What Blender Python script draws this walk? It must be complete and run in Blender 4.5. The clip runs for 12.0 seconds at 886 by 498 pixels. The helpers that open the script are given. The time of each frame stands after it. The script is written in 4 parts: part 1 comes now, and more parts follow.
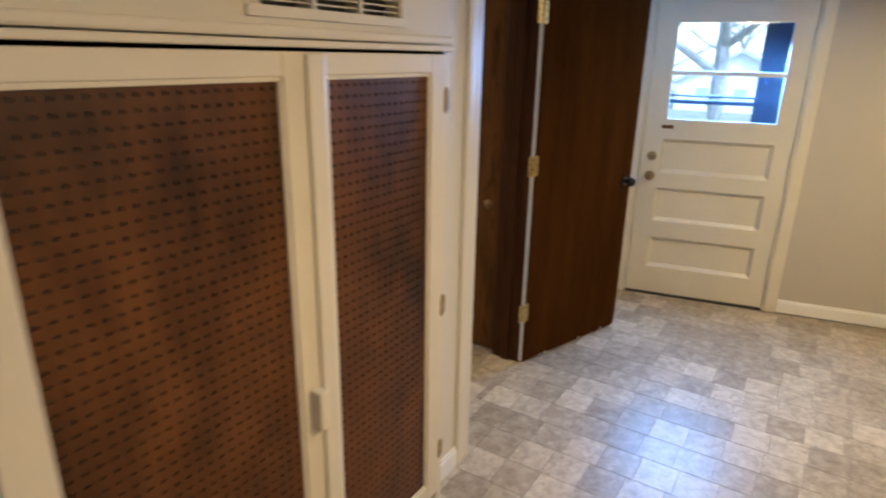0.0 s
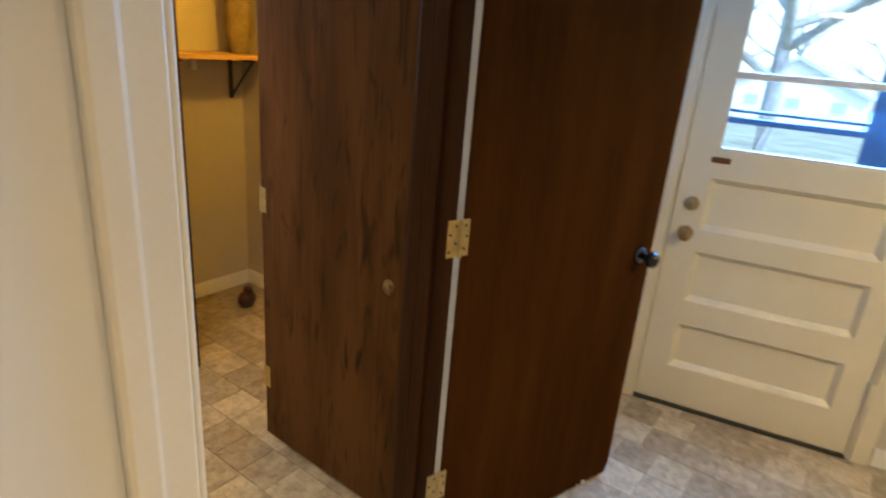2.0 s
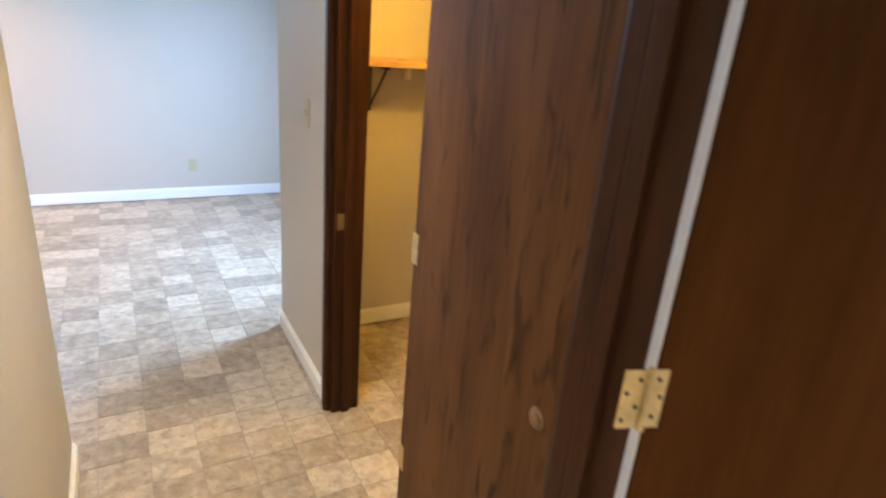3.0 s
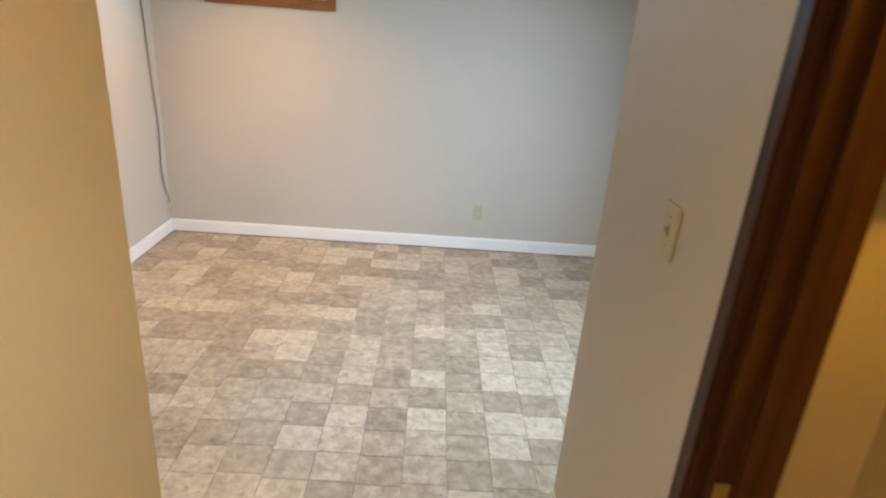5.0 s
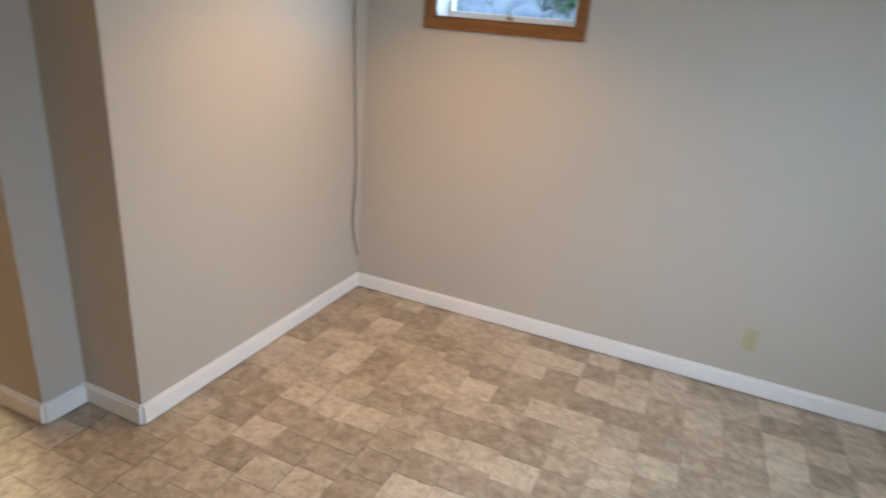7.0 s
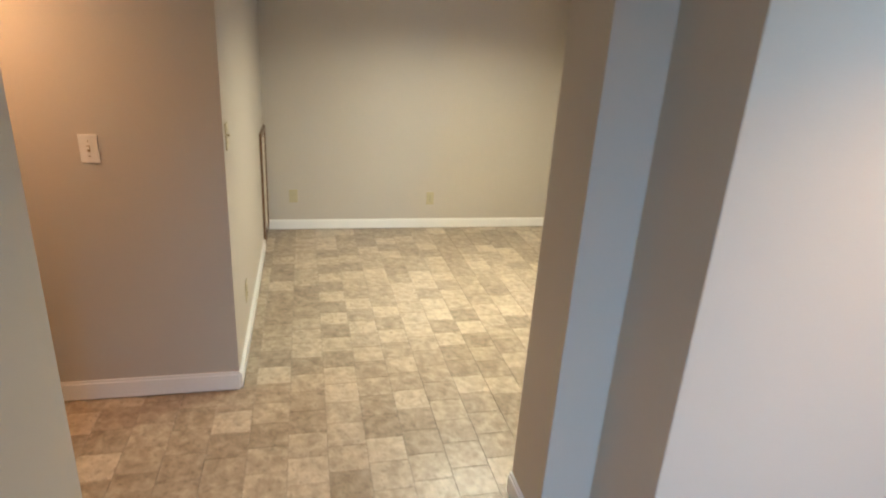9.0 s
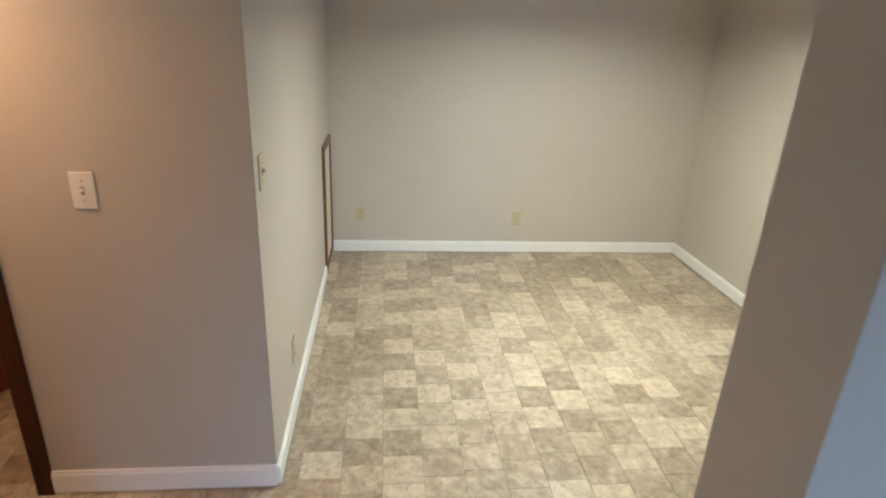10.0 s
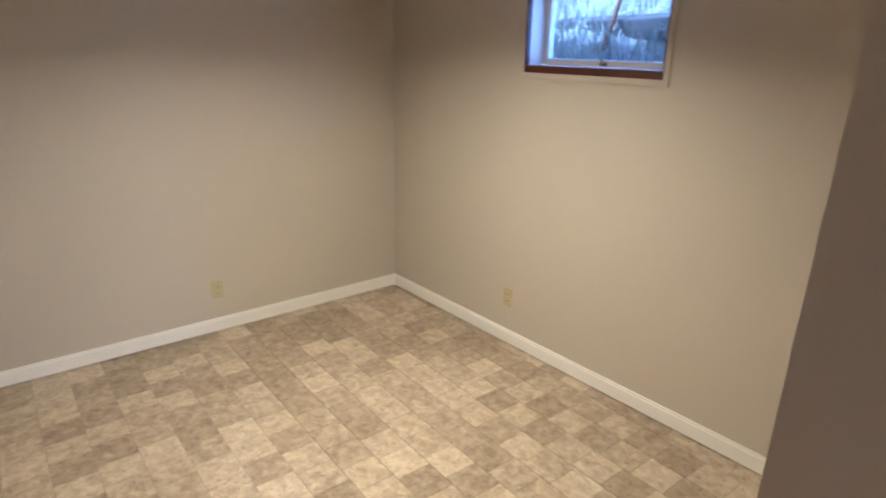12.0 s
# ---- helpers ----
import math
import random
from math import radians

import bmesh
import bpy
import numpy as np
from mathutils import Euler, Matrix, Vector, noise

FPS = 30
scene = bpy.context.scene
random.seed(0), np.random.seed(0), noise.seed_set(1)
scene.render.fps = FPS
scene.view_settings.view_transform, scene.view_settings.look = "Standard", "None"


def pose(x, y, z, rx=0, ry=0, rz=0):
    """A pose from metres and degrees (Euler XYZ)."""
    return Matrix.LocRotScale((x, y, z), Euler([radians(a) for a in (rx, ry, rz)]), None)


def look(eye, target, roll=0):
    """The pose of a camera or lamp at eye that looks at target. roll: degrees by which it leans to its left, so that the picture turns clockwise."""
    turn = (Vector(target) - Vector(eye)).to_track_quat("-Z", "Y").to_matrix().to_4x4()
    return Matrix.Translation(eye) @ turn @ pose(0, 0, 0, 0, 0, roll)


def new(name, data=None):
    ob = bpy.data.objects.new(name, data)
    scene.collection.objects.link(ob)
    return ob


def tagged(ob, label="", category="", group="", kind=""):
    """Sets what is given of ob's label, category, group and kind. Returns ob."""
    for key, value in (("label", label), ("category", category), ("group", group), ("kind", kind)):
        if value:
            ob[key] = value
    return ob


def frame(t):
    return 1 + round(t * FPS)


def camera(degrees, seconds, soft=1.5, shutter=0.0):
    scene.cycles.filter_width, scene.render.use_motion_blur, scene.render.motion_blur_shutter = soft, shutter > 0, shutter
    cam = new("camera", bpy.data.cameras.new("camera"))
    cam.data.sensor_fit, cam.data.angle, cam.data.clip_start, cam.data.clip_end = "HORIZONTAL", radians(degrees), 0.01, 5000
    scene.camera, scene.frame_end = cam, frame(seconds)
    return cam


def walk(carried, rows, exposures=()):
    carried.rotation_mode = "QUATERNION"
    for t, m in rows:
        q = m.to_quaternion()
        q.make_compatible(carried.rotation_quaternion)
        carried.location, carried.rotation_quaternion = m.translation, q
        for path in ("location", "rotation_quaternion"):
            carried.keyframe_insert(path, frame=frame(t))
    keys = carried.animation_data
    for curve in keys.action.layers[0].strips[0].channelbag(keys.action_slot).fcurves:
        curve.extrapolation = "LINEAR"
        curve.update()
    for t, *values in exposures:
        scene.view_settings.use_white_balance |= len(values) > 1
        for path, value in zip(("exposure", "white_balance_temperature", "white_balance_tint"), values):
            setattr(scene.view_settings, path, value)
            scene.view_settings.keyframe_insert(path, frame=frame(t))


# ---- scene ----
cam = camera(73.8, 12.0, soft=2.0, shutter=0.4)
PATH = [
    (0, (-1.67, -2.932, 1.622), (-0.067, -1.912, 0.998), 1.1),
    (0.5, (-1.267, -2.843, 1.596), (0.433, -2.025, 0.931), 2.2),
    (1, (-0.887, -2.8, 1.614), (0.823, -2.0, 0.954), 3.5),
    (1.5, (-0.516, -2.683, 1.58), (1.141, -1.788, 0.906), 3.5),
    (2, (-0.178, -2.543, 1.584), (1.362, -1.455, 0.916), 4.7),
    (2.5, (0.113, -2.434, 1.609), (1.377, -1.041, 0.929), 6.2),
    (3, (0.387, -2.225, 1.59), (1.321, -0.604, 0.882), 5.0),
    (3.5, (0.481, -1.967, 1.576), (1.17, -0.221, 0.885), 6.4),
    (3.7, (0.523, -1.855, 1.572), (1.076, -0.062, 0.88), 6.5),
    (5.3, (0.598, -0.765, 1.586), (0.568, 1.102, 0.863), 4.0),
    (5.5, (0.615, -0.637, 1.592), (0.512, 1.224, 0.864), 4.0),
    (6, (0.642, -0.331, 1.612), (0.307, 1.503, 0.887), 3.9),
    (6.5, (0.543, -0.058, 1.597), (0.125, 1.763, 0.884), 4.2),
    (7, (0.488, 0.161, 1.611), (-0.216, 1.893, 0.902), 5.2),
    (7.5, (0.396, 0.322, 1.592), (-0.809, 1.748, 0.875), 7.3),
    (7.7, (0.361, 0.36, 1.586), (-1.038, 1.6, 0.874), 7.4),
    (9.3, (-0.387, 0.642, 1.722), (-2.232, 0.982, 1.03), 3.7),
    (9.5, (-0.556, 0.662, 1.741), (-2.409, 0.936, 1.04), 3.9),
    (10, (-0.929, 0.662, 1.696), (-2.778, 0.859, 0.962), 2.6),
    (10.5, (-1.247, 0.673, 1.696), (-3.096, 0.904, 0.97), 1.6),
    (11, (-1.495, 0.765, 1.731), (-3.304, 1.226, 1.013), 2.5),
    (11.5, (-1.632, 0.729, 1.7), (-3.304, 1.633, 1.077), 2.0),
    (12, (-1.672, 0.687, 1.706), (-3.159, 1.857, 1.059), 1.1),
]
walk(cam, [(t, look(eye, target, roll)) for t, eye, target, roll in PATH],
     exposures=[(0.0, 2.30, 6500, 5), (0.6, 2.24, 6700, 4), (1.6, 2.25, 7400, 4), (2.0, 2.30, 6800, 1), (2.4, 2.92, 5500, 1), (3.0, 3.15, 5600, 3), (3.4, 2.98, 6400, 3), (3.7, 2.93, 6800, 3),
                (5.3, 2.48, 7200, 2), (6.0, 2.33, 7100, 2), (7.5, 2.1, 7100, 4), (9.3, 2.64, 5700, 1), (10.5, 2.47, 5100, -1), (11.2, 2.2, 5500, 6), (12.0, 2.23, 5900, 12)])

# ---- world and light ----
world = bpy.data.worlds.new("world")
scene.world = world
world.use_nodes = True
wn = world.node_tree
sky = wn.nodes.new("ShaderNodeTexSky")
sky.sky_type, sky.sun_disc, sky.sun_elevation, sky.sun_rotation = "NISHITA", False, radians(45), radians(217)
wn.links.new(sky.outputs[0], wn.nodes["Background"].inputs[0])
wn.nodes["Background"].inputs[1].default_value = 0.15

sun = new("sun", bpy.data.lights.new("sun", "SUN"))
sun.data.energy, sun.data.angle, sun.data.color = 2.2, radians(12), (0.56, 0.76, 1.0)
sun.matrix_world = look((-6, -8, 10), (0, 0, 0))


def area(name, loc, target, w, h, power, colour):
    lamp = new(name, bpy.data.lights.new(name, "AREA"))
    lamp.data.shape, lamp.data.size, lamp.data.size_y = "RECTANGLE", w, h
    lamp.data.energy, lamp.data.color = power, colour
    lamp.matrix_world = look(loc, target)
    return lamp


def bulb(name, loc, power, colour, radius=0.06):
    lamp = new(name, bpy.data.lights.new(name, "POINT"))
    lamp.data.energy, lamp.data.color, lamp.data.shadow_soft_size = power, colour, radius
    lamp.location = loc
    return lamp


WARM = (1.0, 0.62, 0.33)
DAY = (0.52, 0.75, 1.0)
CEIL = 2.08


def downlight(name, x, y, power, colour, spread, size=0.46):
    lamp = new(name, bpy.data.lights.new(name, "AREA"))
    lamp.data.shape, lamp.data.size, lamp.data.energy, lamp.data.color = "DISK", size, power, colour
    lamp.data.spread = radians(spread)
    lamp.matrix_world = look((x, y, CEIL - 0.050), (x, y + 0.001, 0))
    return lamp


area("sky_light_window_1", (-0.5, 3.37, 1.86), (-0.5, 2.0, 1.60), 1.1, 0.5, 5.0, DAY)
area("sky_light_window_2", (-3.57, 3.19, 1.84), (-3.57, 1.8, 1.84), 1.1, 0.5, 2.2, (0.30, 0.52, 1.0))
area("sky_light_window_3", (2.09, 1.01, 1.84), (1.10, 1.95, 0.35), 0.62, 0.34, 15.5, (0.47, 0.665, 1.0)).data.spread = radians(124)
area("sky_light_door", (2.735, -2.34, 1.55), (0.9, -2.5, 0.3), 0.62, 0.44, 17, (0.15, 0.42, 1.0))
LAMPS = [("family_room", -0.55, 2.25, 2.4, (1.0, 0.56, 0.27), 138), ("side_room", -3.55, 1.75, 8.5, (1.0, 0.88, 0.65), 155),
         ("entry", 1.45, -3.6, 6.0, (1.0, 0.74, 0.36), 180), ("entry", -0.75, -3.4, 5.8, (1.0, 0.75, 0.46), 180),
         ("passage", -2.42, -0.70, 1.7, (1.0, 0.44, 0.17), 150), ("hall", 0.62, -0.75, 0.85, (1.0, 0.90, 0.76), 100)]
for lamp_name, lx, ly, watts, tone, cone in LAMPS:
    downlight("lamp_" + lamp_name, lx, ly, watts, tone, cone)
bulb("bulb_closet", (1.62, -0.45, CEIL - 0.12), 4.4, (1.0, 0.52, 0.06), 0.04)

# ---- materials ----


def material(name, colour, rough=0.5, metal=0.0, var=0.12, scale=6.0, fine=60.0, bump=0.08, coat=0.0, spec=0.5, stretch=None, tint=None, coord="Object"):
    """A surface with two scales of uneven colour and a fine relief."""
    m = bpy.data.materials.new(name)
    m.use_nodes = True
    nt = m.node_tree
    n, l = nt.nodes, nt.links
    bsdf = n["Principled BSDF"]
    bsdf.inputs["Roughness"].default_value, bsdf.inputs["Metallic"].default_value = rough, metal
    bsdf.inputs["Coat Weight"].default_value, bsdf.inputs["Specular IOR Level"].default_value = coat, spec
    tc = n.new("ShaderNodeTexCoord")
    mp = n.new("ShaderNodeMapping")
    l.new(tc.outputs[coord], mp.inputs[0])
    if stretch:
        mp.inputs["Scale"].default_value = stretch
    big, small = n.new("ShaderNodeTexNoise"), n.new("ShaderNodeTexNoise")
    big.inputs["Scale"].default_value, big.inputs["Detail"].default_value = scale, 4
    small.inputs["Scale"].default_value, small.inputs["Detail"].default_value = fine, 3
    l.new(mp.outputs[0], big.inputs[0])
    l.new(mp.outputs[0], small.inputs[0])
    mix = n.new("ShaderNodeMath")
    mix.operation = "MULTIPLY_ADD"
    l.new(small.outputs[0], mix.inputs[0])
    mix.inputs[1].default_value = 0.5
    l.new(big.outputs[0], mix.inputs[2])
    ramp = n.new("ShaderNodeValToRGB")
    ramp.color_ramp.elements[0].position, ramp.color_ramp.elements[1].position = 0.45, 1.05
    dark = [c * (1 - var) for c in colour]
    light = [min(1, c * (1 + var)) for c in (tint or colour)]
    ramp.color_ramp.elements[0].color, ramp.color_ramp.elements[1].color = (*dark, 1), (*light, 1)
    l.new(mix.outputs[0], ramp.inputs[0])
    l.new(ramp.outputs[0], bsdf.inputs["Base Color"])
    bp = n.new("ShaderNodeBump")
    bp.inputs["Strength"].default_value, bp.inputs["Distance"].default_value = bump, 0.002
    l.new(small.outputs[0], bp.inputs["Height"])
    l.new(bp.outputs[0], bsdf.inputs["Normal"])
    rr = n.new("ShaderNodeMapRange")
    rr.inputs["To Min"].default_value, rr.inputs["To Max"].default_value = max(0.02, rough - 0.06), min(1, rough + 0.08)
    l.new(big.outputs[0], rr.inputs[0])
    l.new(rr.outputs[0], bsdf.inputs["Roughness"])
    return m


WALL = material("greige_wall_paint", (0.50, 0.45, 0.385), 0.55, var=0.03, scale=1.5, fine=140, bump=0.10)
CREAM = material("cream_paint", (0.68, 0.61, 0.485), 0.4, var=0.04, scale=3, fine=90, bump=0.08)
WHITE = material("white_trim_paint", (0.80, 0.78, 0.75), 0.35, var=0.03, scale=4, fine=80, bump=0.05)
PALE = material("pale_wall_paint", (0.66, 0.63, 0.59), 0.5, var=0.03, scale=2, fine=120, bump=0.08)
CEILING = material("white_ceiling_paint", (0.78, 0.76, 0.72), 0.8, var=0.03, scale=2, fine=150, bump=0.2)
DARKWOOD = material("dark_stained_wood", (0.046, 0.0160, 0.0052), 0.4, spec=0.14, var=0.45, scale=5, fine=40, bump=0.15, stretch=(6, 6, 0.5))
DOORWOOD = material("walnut_door_veneer", (0.085, 0.040, 0.018), 0.38, var=0.35, scale=3, fine=30, bump=0.1, stretch=(7, 7, 0.6))
OAK = material("oak_window_trim", (0.215, 0.078, 0.020), 0.4, var=0.3, scale=5, fine=40, bump=0.1, stretch=(1, 8, 8))
PINE = material("pine_shelf", (0.50, 0.30, 0.13), 0.5, var=0.2, scale=4, fine=40, bump=0.1, stretch=(1, 8, 8))
BRASS = material("worn_brass", (0.60, 0.45, 0.20), 0.35, 0.9, var=0.25, scale=30, fine=200, bump=0.1)
CHROME = material("satin_chrome", (0.6, 0.58, 0.54), 0.25, 1.0, var=0.1, scale=30, fine=200, bump=0.05)
BLACK = material("black_lacquer", (0.012, 0.011, 0.011), 0.15, var=0.2, scale=20, fine=200, bump=0.02)
IVORY = material("ivory_plastic", (0.46, 0.40, 0.245), 0.35, var=0.03, scale=20, fine=200, bump=0.02)
PLASTIC = material("white_plastic", (0.78, 0.75, 0.70), 0.35, var=0.03, scale=20, fine=200, bump=0.02)
# near-black for small dark fittings, and for shade painted behind openings
DARK_AND_SHADE = material("dark_parts_and_shade", (0.02, 0.018, 0.015), 0.6, var=0.2, scale=20, fine=200, bump=0.02)
SUBFLOOR = material("vinyl_joint", (0.25, 0.195, 0.14), 0.4, var=0.15, scale=6, fine=80, bump=0.1)
DARKDOOR = material("dark_brown_door_stain", (0.047, 0.0170, 0.0046), 0.6, spec=0.0, var=0.35, scale=2, fine=18, bump=0.06, stretch=(5, 5, 0.5))
REDDOOR = material("red_brown_door_stain", (0.12, 0.023, 0.009), 0.4, var=0.30, scale=2, fine=18, bump=0.06, stretch=(5, 5, 0.5))


def grain_material(name, dark, light, rough):
    """Brown-stained veneer: soft long streaks, fine fibres and sparse short dark flecks."""
    m = bpy.data.materials.new(name)
    m.use_nodes = True
    n, l = m.node_tree.nodes, m.node_tree.links
    bsdf = n["Principled BSDF"]
    bsdf.inputs["Roughness"].default_value, bsdf.inputs["Specular IOR Level"].default_value = rough, 0.10
    tc = n.new("ShaderNodeTexCoord")

    def layer(stretch, scale, detail, distortion, lo, hi):
        mp, tex, rng = n.new("ShaderNodeMapping"), n.new("ShaderNodeTexNoise"), n.new("ShaderNodeMapRange")
        mp.inputs["Scale"].default_value = (1, 1, stretch)
        tex.inputs["Scale"].default_value, tex.inputs["Detail"].default_value, tex.inputs["Distortion"].default_value = scale, detail, distortion
        rng.inputs["From Min"].default_value, rng.inputs["From Max"].default_value = lo, hi
        l.new(tc.outputs["Object"], mp.inputs[0])
        l.new(mp.outputs[0], tex.inputs[0])
        l.new(tex.outputs[0], rng.inputs[0])
        return rng.outputs[0]

    streak, fibre, fleck = layer(0.16, 7, 3, 0.4, 0.3, 0.7), layer(0.04, 85, 3, 0.0, 0.3, 0.7), layer(0.22, 26, 3, 0.7, 0.74, 0.56)
    add = n.new("ShaderNodeMath")
    add.operation = "MULTIPLY_ADD"
    l.new(fibre, add.inputs[0])
    add.inputs[1].default_value = 0.35
    l.new(streak, add.inputs[2])
    ramp = n.new("ShaderNodeValToRGB")
    e = ramp.color_ramp.elements
    e[0].position, e[0].color, e[1].position, e[1].color = 0.1, (*dark, 1), 1.0, (*light, 1)
    l.new(add.outputs[0], ramp.inputs[0])
    spot = n.new("ShaderNodeMix")
    spot.data_type = "RGBA"
    l.new(fleck, spot.inputs["Factor"])
    spot.inputs[6].default_value = (*[c * 0.62 for c in dark], 1)
    l.new(ramp.outputs[0], spot.inputs[7])
    l.new(spot.outputs[2], bsdf.inputs["Base Color"])
    bp = n.new("ShaderNodeBump")
    bp.inputs["Strength"].default_value, bp.inputs["Distance"].default_value = 0.12, 0.001
    l.new(fibre, bp.inputs["Height"])
    l.new(bp.outputs[0], bsdf.inputs["Normal"])
    return m


GRAINDOOR = grain_material("oak_grain_door_stain", (0.058, 0.0225, 0.0062), (0.128, 0.054, 0.0160), 0.5)
PEG = material("brown_pegboard", (0.056, 0.0175, 0.0036), 0.42, spec=0.3, var=0.60, scale=3.5, fine=14, bump=0.08, stretch=(1, 1, 0.45), tint=(0.088, 0.031, 0.0075))
# darkness of the cabinet's interior, put into a flat brown-black colour
INSIDE_SHADE = material("cabinet_interior_shade", (0.014, 0.006, 0.003), 0.8, spec=0.0, var=0.3, scale=5, fine=40)
TARNISH = material("tarnished_metal", (0.30, 0.22, 0.11), 0.55, 0.0, var=0.3, scale=30, fine=150, bump=0.1)
COPPER = material("worn_copper", (0.27, 0.165, 0.075), 0.34, 0.7, var=0.3, scale=30, fine=150, bump=0.1)
HATCHWOOD = material("brown_stained_frame", (0.14, 0.070, 0.030), 0.45, var=0.25, scale=6, fine=40, bump=0.1)
MAROON = material("dark_red_plastic", (0.05, 0.010, 0.010), 0.35, var=0.2, scale=20, fine=100, bump=0.03)

# ---- geometry helpers ----


def add_box(bm, x0, x1, y0, y1, z0, z1, bevel=0.0):
    r = bmesh.ops.create_cube(bm, size=1.0, matrix=Matrix.Translation(((x0 + x1) / 2, (y0 + y1) / 2, (z0 + z1) / 2))
                              @ Matrix.Diagonal((abs(x1 - x0), abs(y1 - y0), abs(z1 - z0), 1)))
    if bevel:
        edges = {e for v in r["verts"] for e in v.link_edges}
        bmesh.ops.bevel(bm, geom=list(edges), offset=bevel, segments=2, affect="EDGES", profile=0.6)


def finish(bm, name, mat, parent=None, label="", smooth=False):
    me = bpy.data.meshes.new(name)
    bmesh.ops.recalc_face_normals(bm, faces=bm.faces)
    bm.to_mesh(me)
    bm.free()
    me.materials.append(mat)
    if smooth:
        for f in me.polygons:
            f.use_smooth = True
    ob = new(name, me)
    if parent:
        ob.parent = parent
    if label:
        tagged(ob, label)
    return ob


def part(name, bm, mat, parent, label="", smooth=False):
    return finish(bm, name, mat, parent, label, smooth)


def slab(name, mat, *boxes, bevel=0.0, parent=None, label=""):
    bm = bmesh.new()
    for b in boxes:
        add_box(bm, *b, bevel=bevel)
    return finish(bm, name, mat, parent, label)


def structure(ob, label, category):
    return tagged(ob, label, category, kind="structure")


def empty(name, label, category, group="", m=None):
    ob = new(name)
    if m is not None:
        ob.matrix_world = m
    return tagged(ob, label, category, group)


# ---- structure ----
FX0, FX1, FY0, FY1 = -5.6, 3.2, -6.2, 3.3
floor = structure(slab("floor", SUBFLOOR, (FX0 - 0.2, FX1 + 0.2, FY0 - 0.2, FY1 + 0.1, -0.15, -0.004)),
                  "beige and grey stone-look vinyl tile floor", "floor")
ceiling = structure(slab("ceiling", CEILING, (FX0 - 0.2, FX1 + 0.2, FY0 - 0.2, FY1 + 0.1, CEIL, CEIL + 0.15)),
                    "plain white painted ceiling", "ceiling")


def on_slanting_wall(ob):
    """Turns a thing on the entry's east wall with that wall, which stands at a slant to the others."""
    ob.matrix_world = Matrix.Translation((2.478, -1.89, 0)) @ Matrix.Rotation(radians(11), 4, "Z") @ Matrix.Translation((-2.45, 1.89, 0)) @ ob.matrix_world
    return ob


def out_of_square(ob):
    """Turns a thing on the side room's north wall with that wall, which is a little out of square."""
    ob.matrix_world = Matrix.Translation((-5.146, 2.968, 0)) @ Matrix.Rotation(radians(2.0), 4, "Z") @ Matrix.Translation((5.146, -2.968, 0)) @ ob.matrix_world
    return ob


def wall(name, *boxes, mat=None, label="greige painted plaster wall"):
    return structure(slab(name, mat or WALL, *boxes), label, "wall")


Z0, Z1 = -0.05, CEIL + 0.02
# family room north wall with a window opening
W1 = (-0.897, -0.152, 1.638, 2.03)
wall("wall_north", (-1.85, W1[0], 3.16, 3.335, Z0, Z1), (W1[1], 2.25, 3.16, 3.335, Z0, Z1),
     (W1[0], W1[1], 3.16, 3.335, Z0, W1[2]), (W1[0], W1[1], 3.16, 3.40, W1[3], Z1))
# family room east wall with a high window
W3 = (0.68, 1.34, 1.62, 2.03)
wall("wall_east", (1.99, 2.20, 0.48, W3[0], Z0, Z1), (1.99, 2.20, W3[1], 3.16, Z0, Z1),
     (1.99, 2.20, W3[0], W3[1], Z0, W3[2]), (1.99, 2.20, W3[0], W3[1], W3[3], Z1))
# stepped wall between the two rooms
wall("wall_between_rooms", (-1.89, -1.62, 1.35, 1.53, Z0, Z1), (-1.89, -1.30, 1.53, 3.16, Z0, Z1))
# side room
W2 = (-3.958, -3.158, 1.590, 2.00)
out_of_square(wall("wall_side_room_north", (-5.45, W2[0], 2.968, 3.160, Z0, Z1), (W2[1], -1.89, 2.968, 3.160, Z0, Z1),
     (W2[0], W2[1], 2.968, 3.160, Z0, W2[2]), (W2[0], W2[1], 2.968, 3.160, W2[3], Z1)))
wall("wall_side_room_west", (-5.45, -5.146, 0.05, 2.983, Z0, Z1))
wall("wall_side_room_south", (-5.146, -2.742, 0.08, 0.262, Z0, Z1))
# passage wall with the switch and the dark door frame
wall("wall_passage_west", (-2.87, -2.742, -0.55, 0.08, Z0, Z1), (-2.87, -2.742, -1.45, -0.55, 2.03, Z1), (-2.87, -2.742, -2.6, -1.45, Z0, Z1))
wall("wall_back_room", (-4.4, -2.87, -0.10, 0.05, Z0, Z1), (-4.55, -4.4, -2.6, 0.05, Z0, Z1), (-4.4, -1.93, -2.75, -2.6, Z0, Z1))
# block between passage and hall
wall("wall_hall_west", (-1.897, 0.138, -1.68, -0.143, Z0, Z1), (-2.02, -1.897, -2.6, -1.68, Z0, Z1))
# wall between entry and hall, with the doorway
wall("wall_entry_north", (-3.0, 0.192, -1.876, -1.68, Z0, Z1), (1.10, 2.60, -1.715, -1.62, Z0, Z1), (0.192, 1.10, -1.80, -1.68, 2.03, Z1))
# hall east wall, closet
wall("wall_hall_east", (1.13, 1.30, -1.62, -0.86, Z0, Z1), (1.075, 1.19, -0.15, 0.635, Z0, Z1), (1.13, 1.30, -0.86, -0.15, 2.03, Z1))
wall("wall_closet", (1.19, 1.99, 0.50, 0.635, Z0, Z1), (1.98, 2.10, -1.62, 0.50, Z0, Z1))
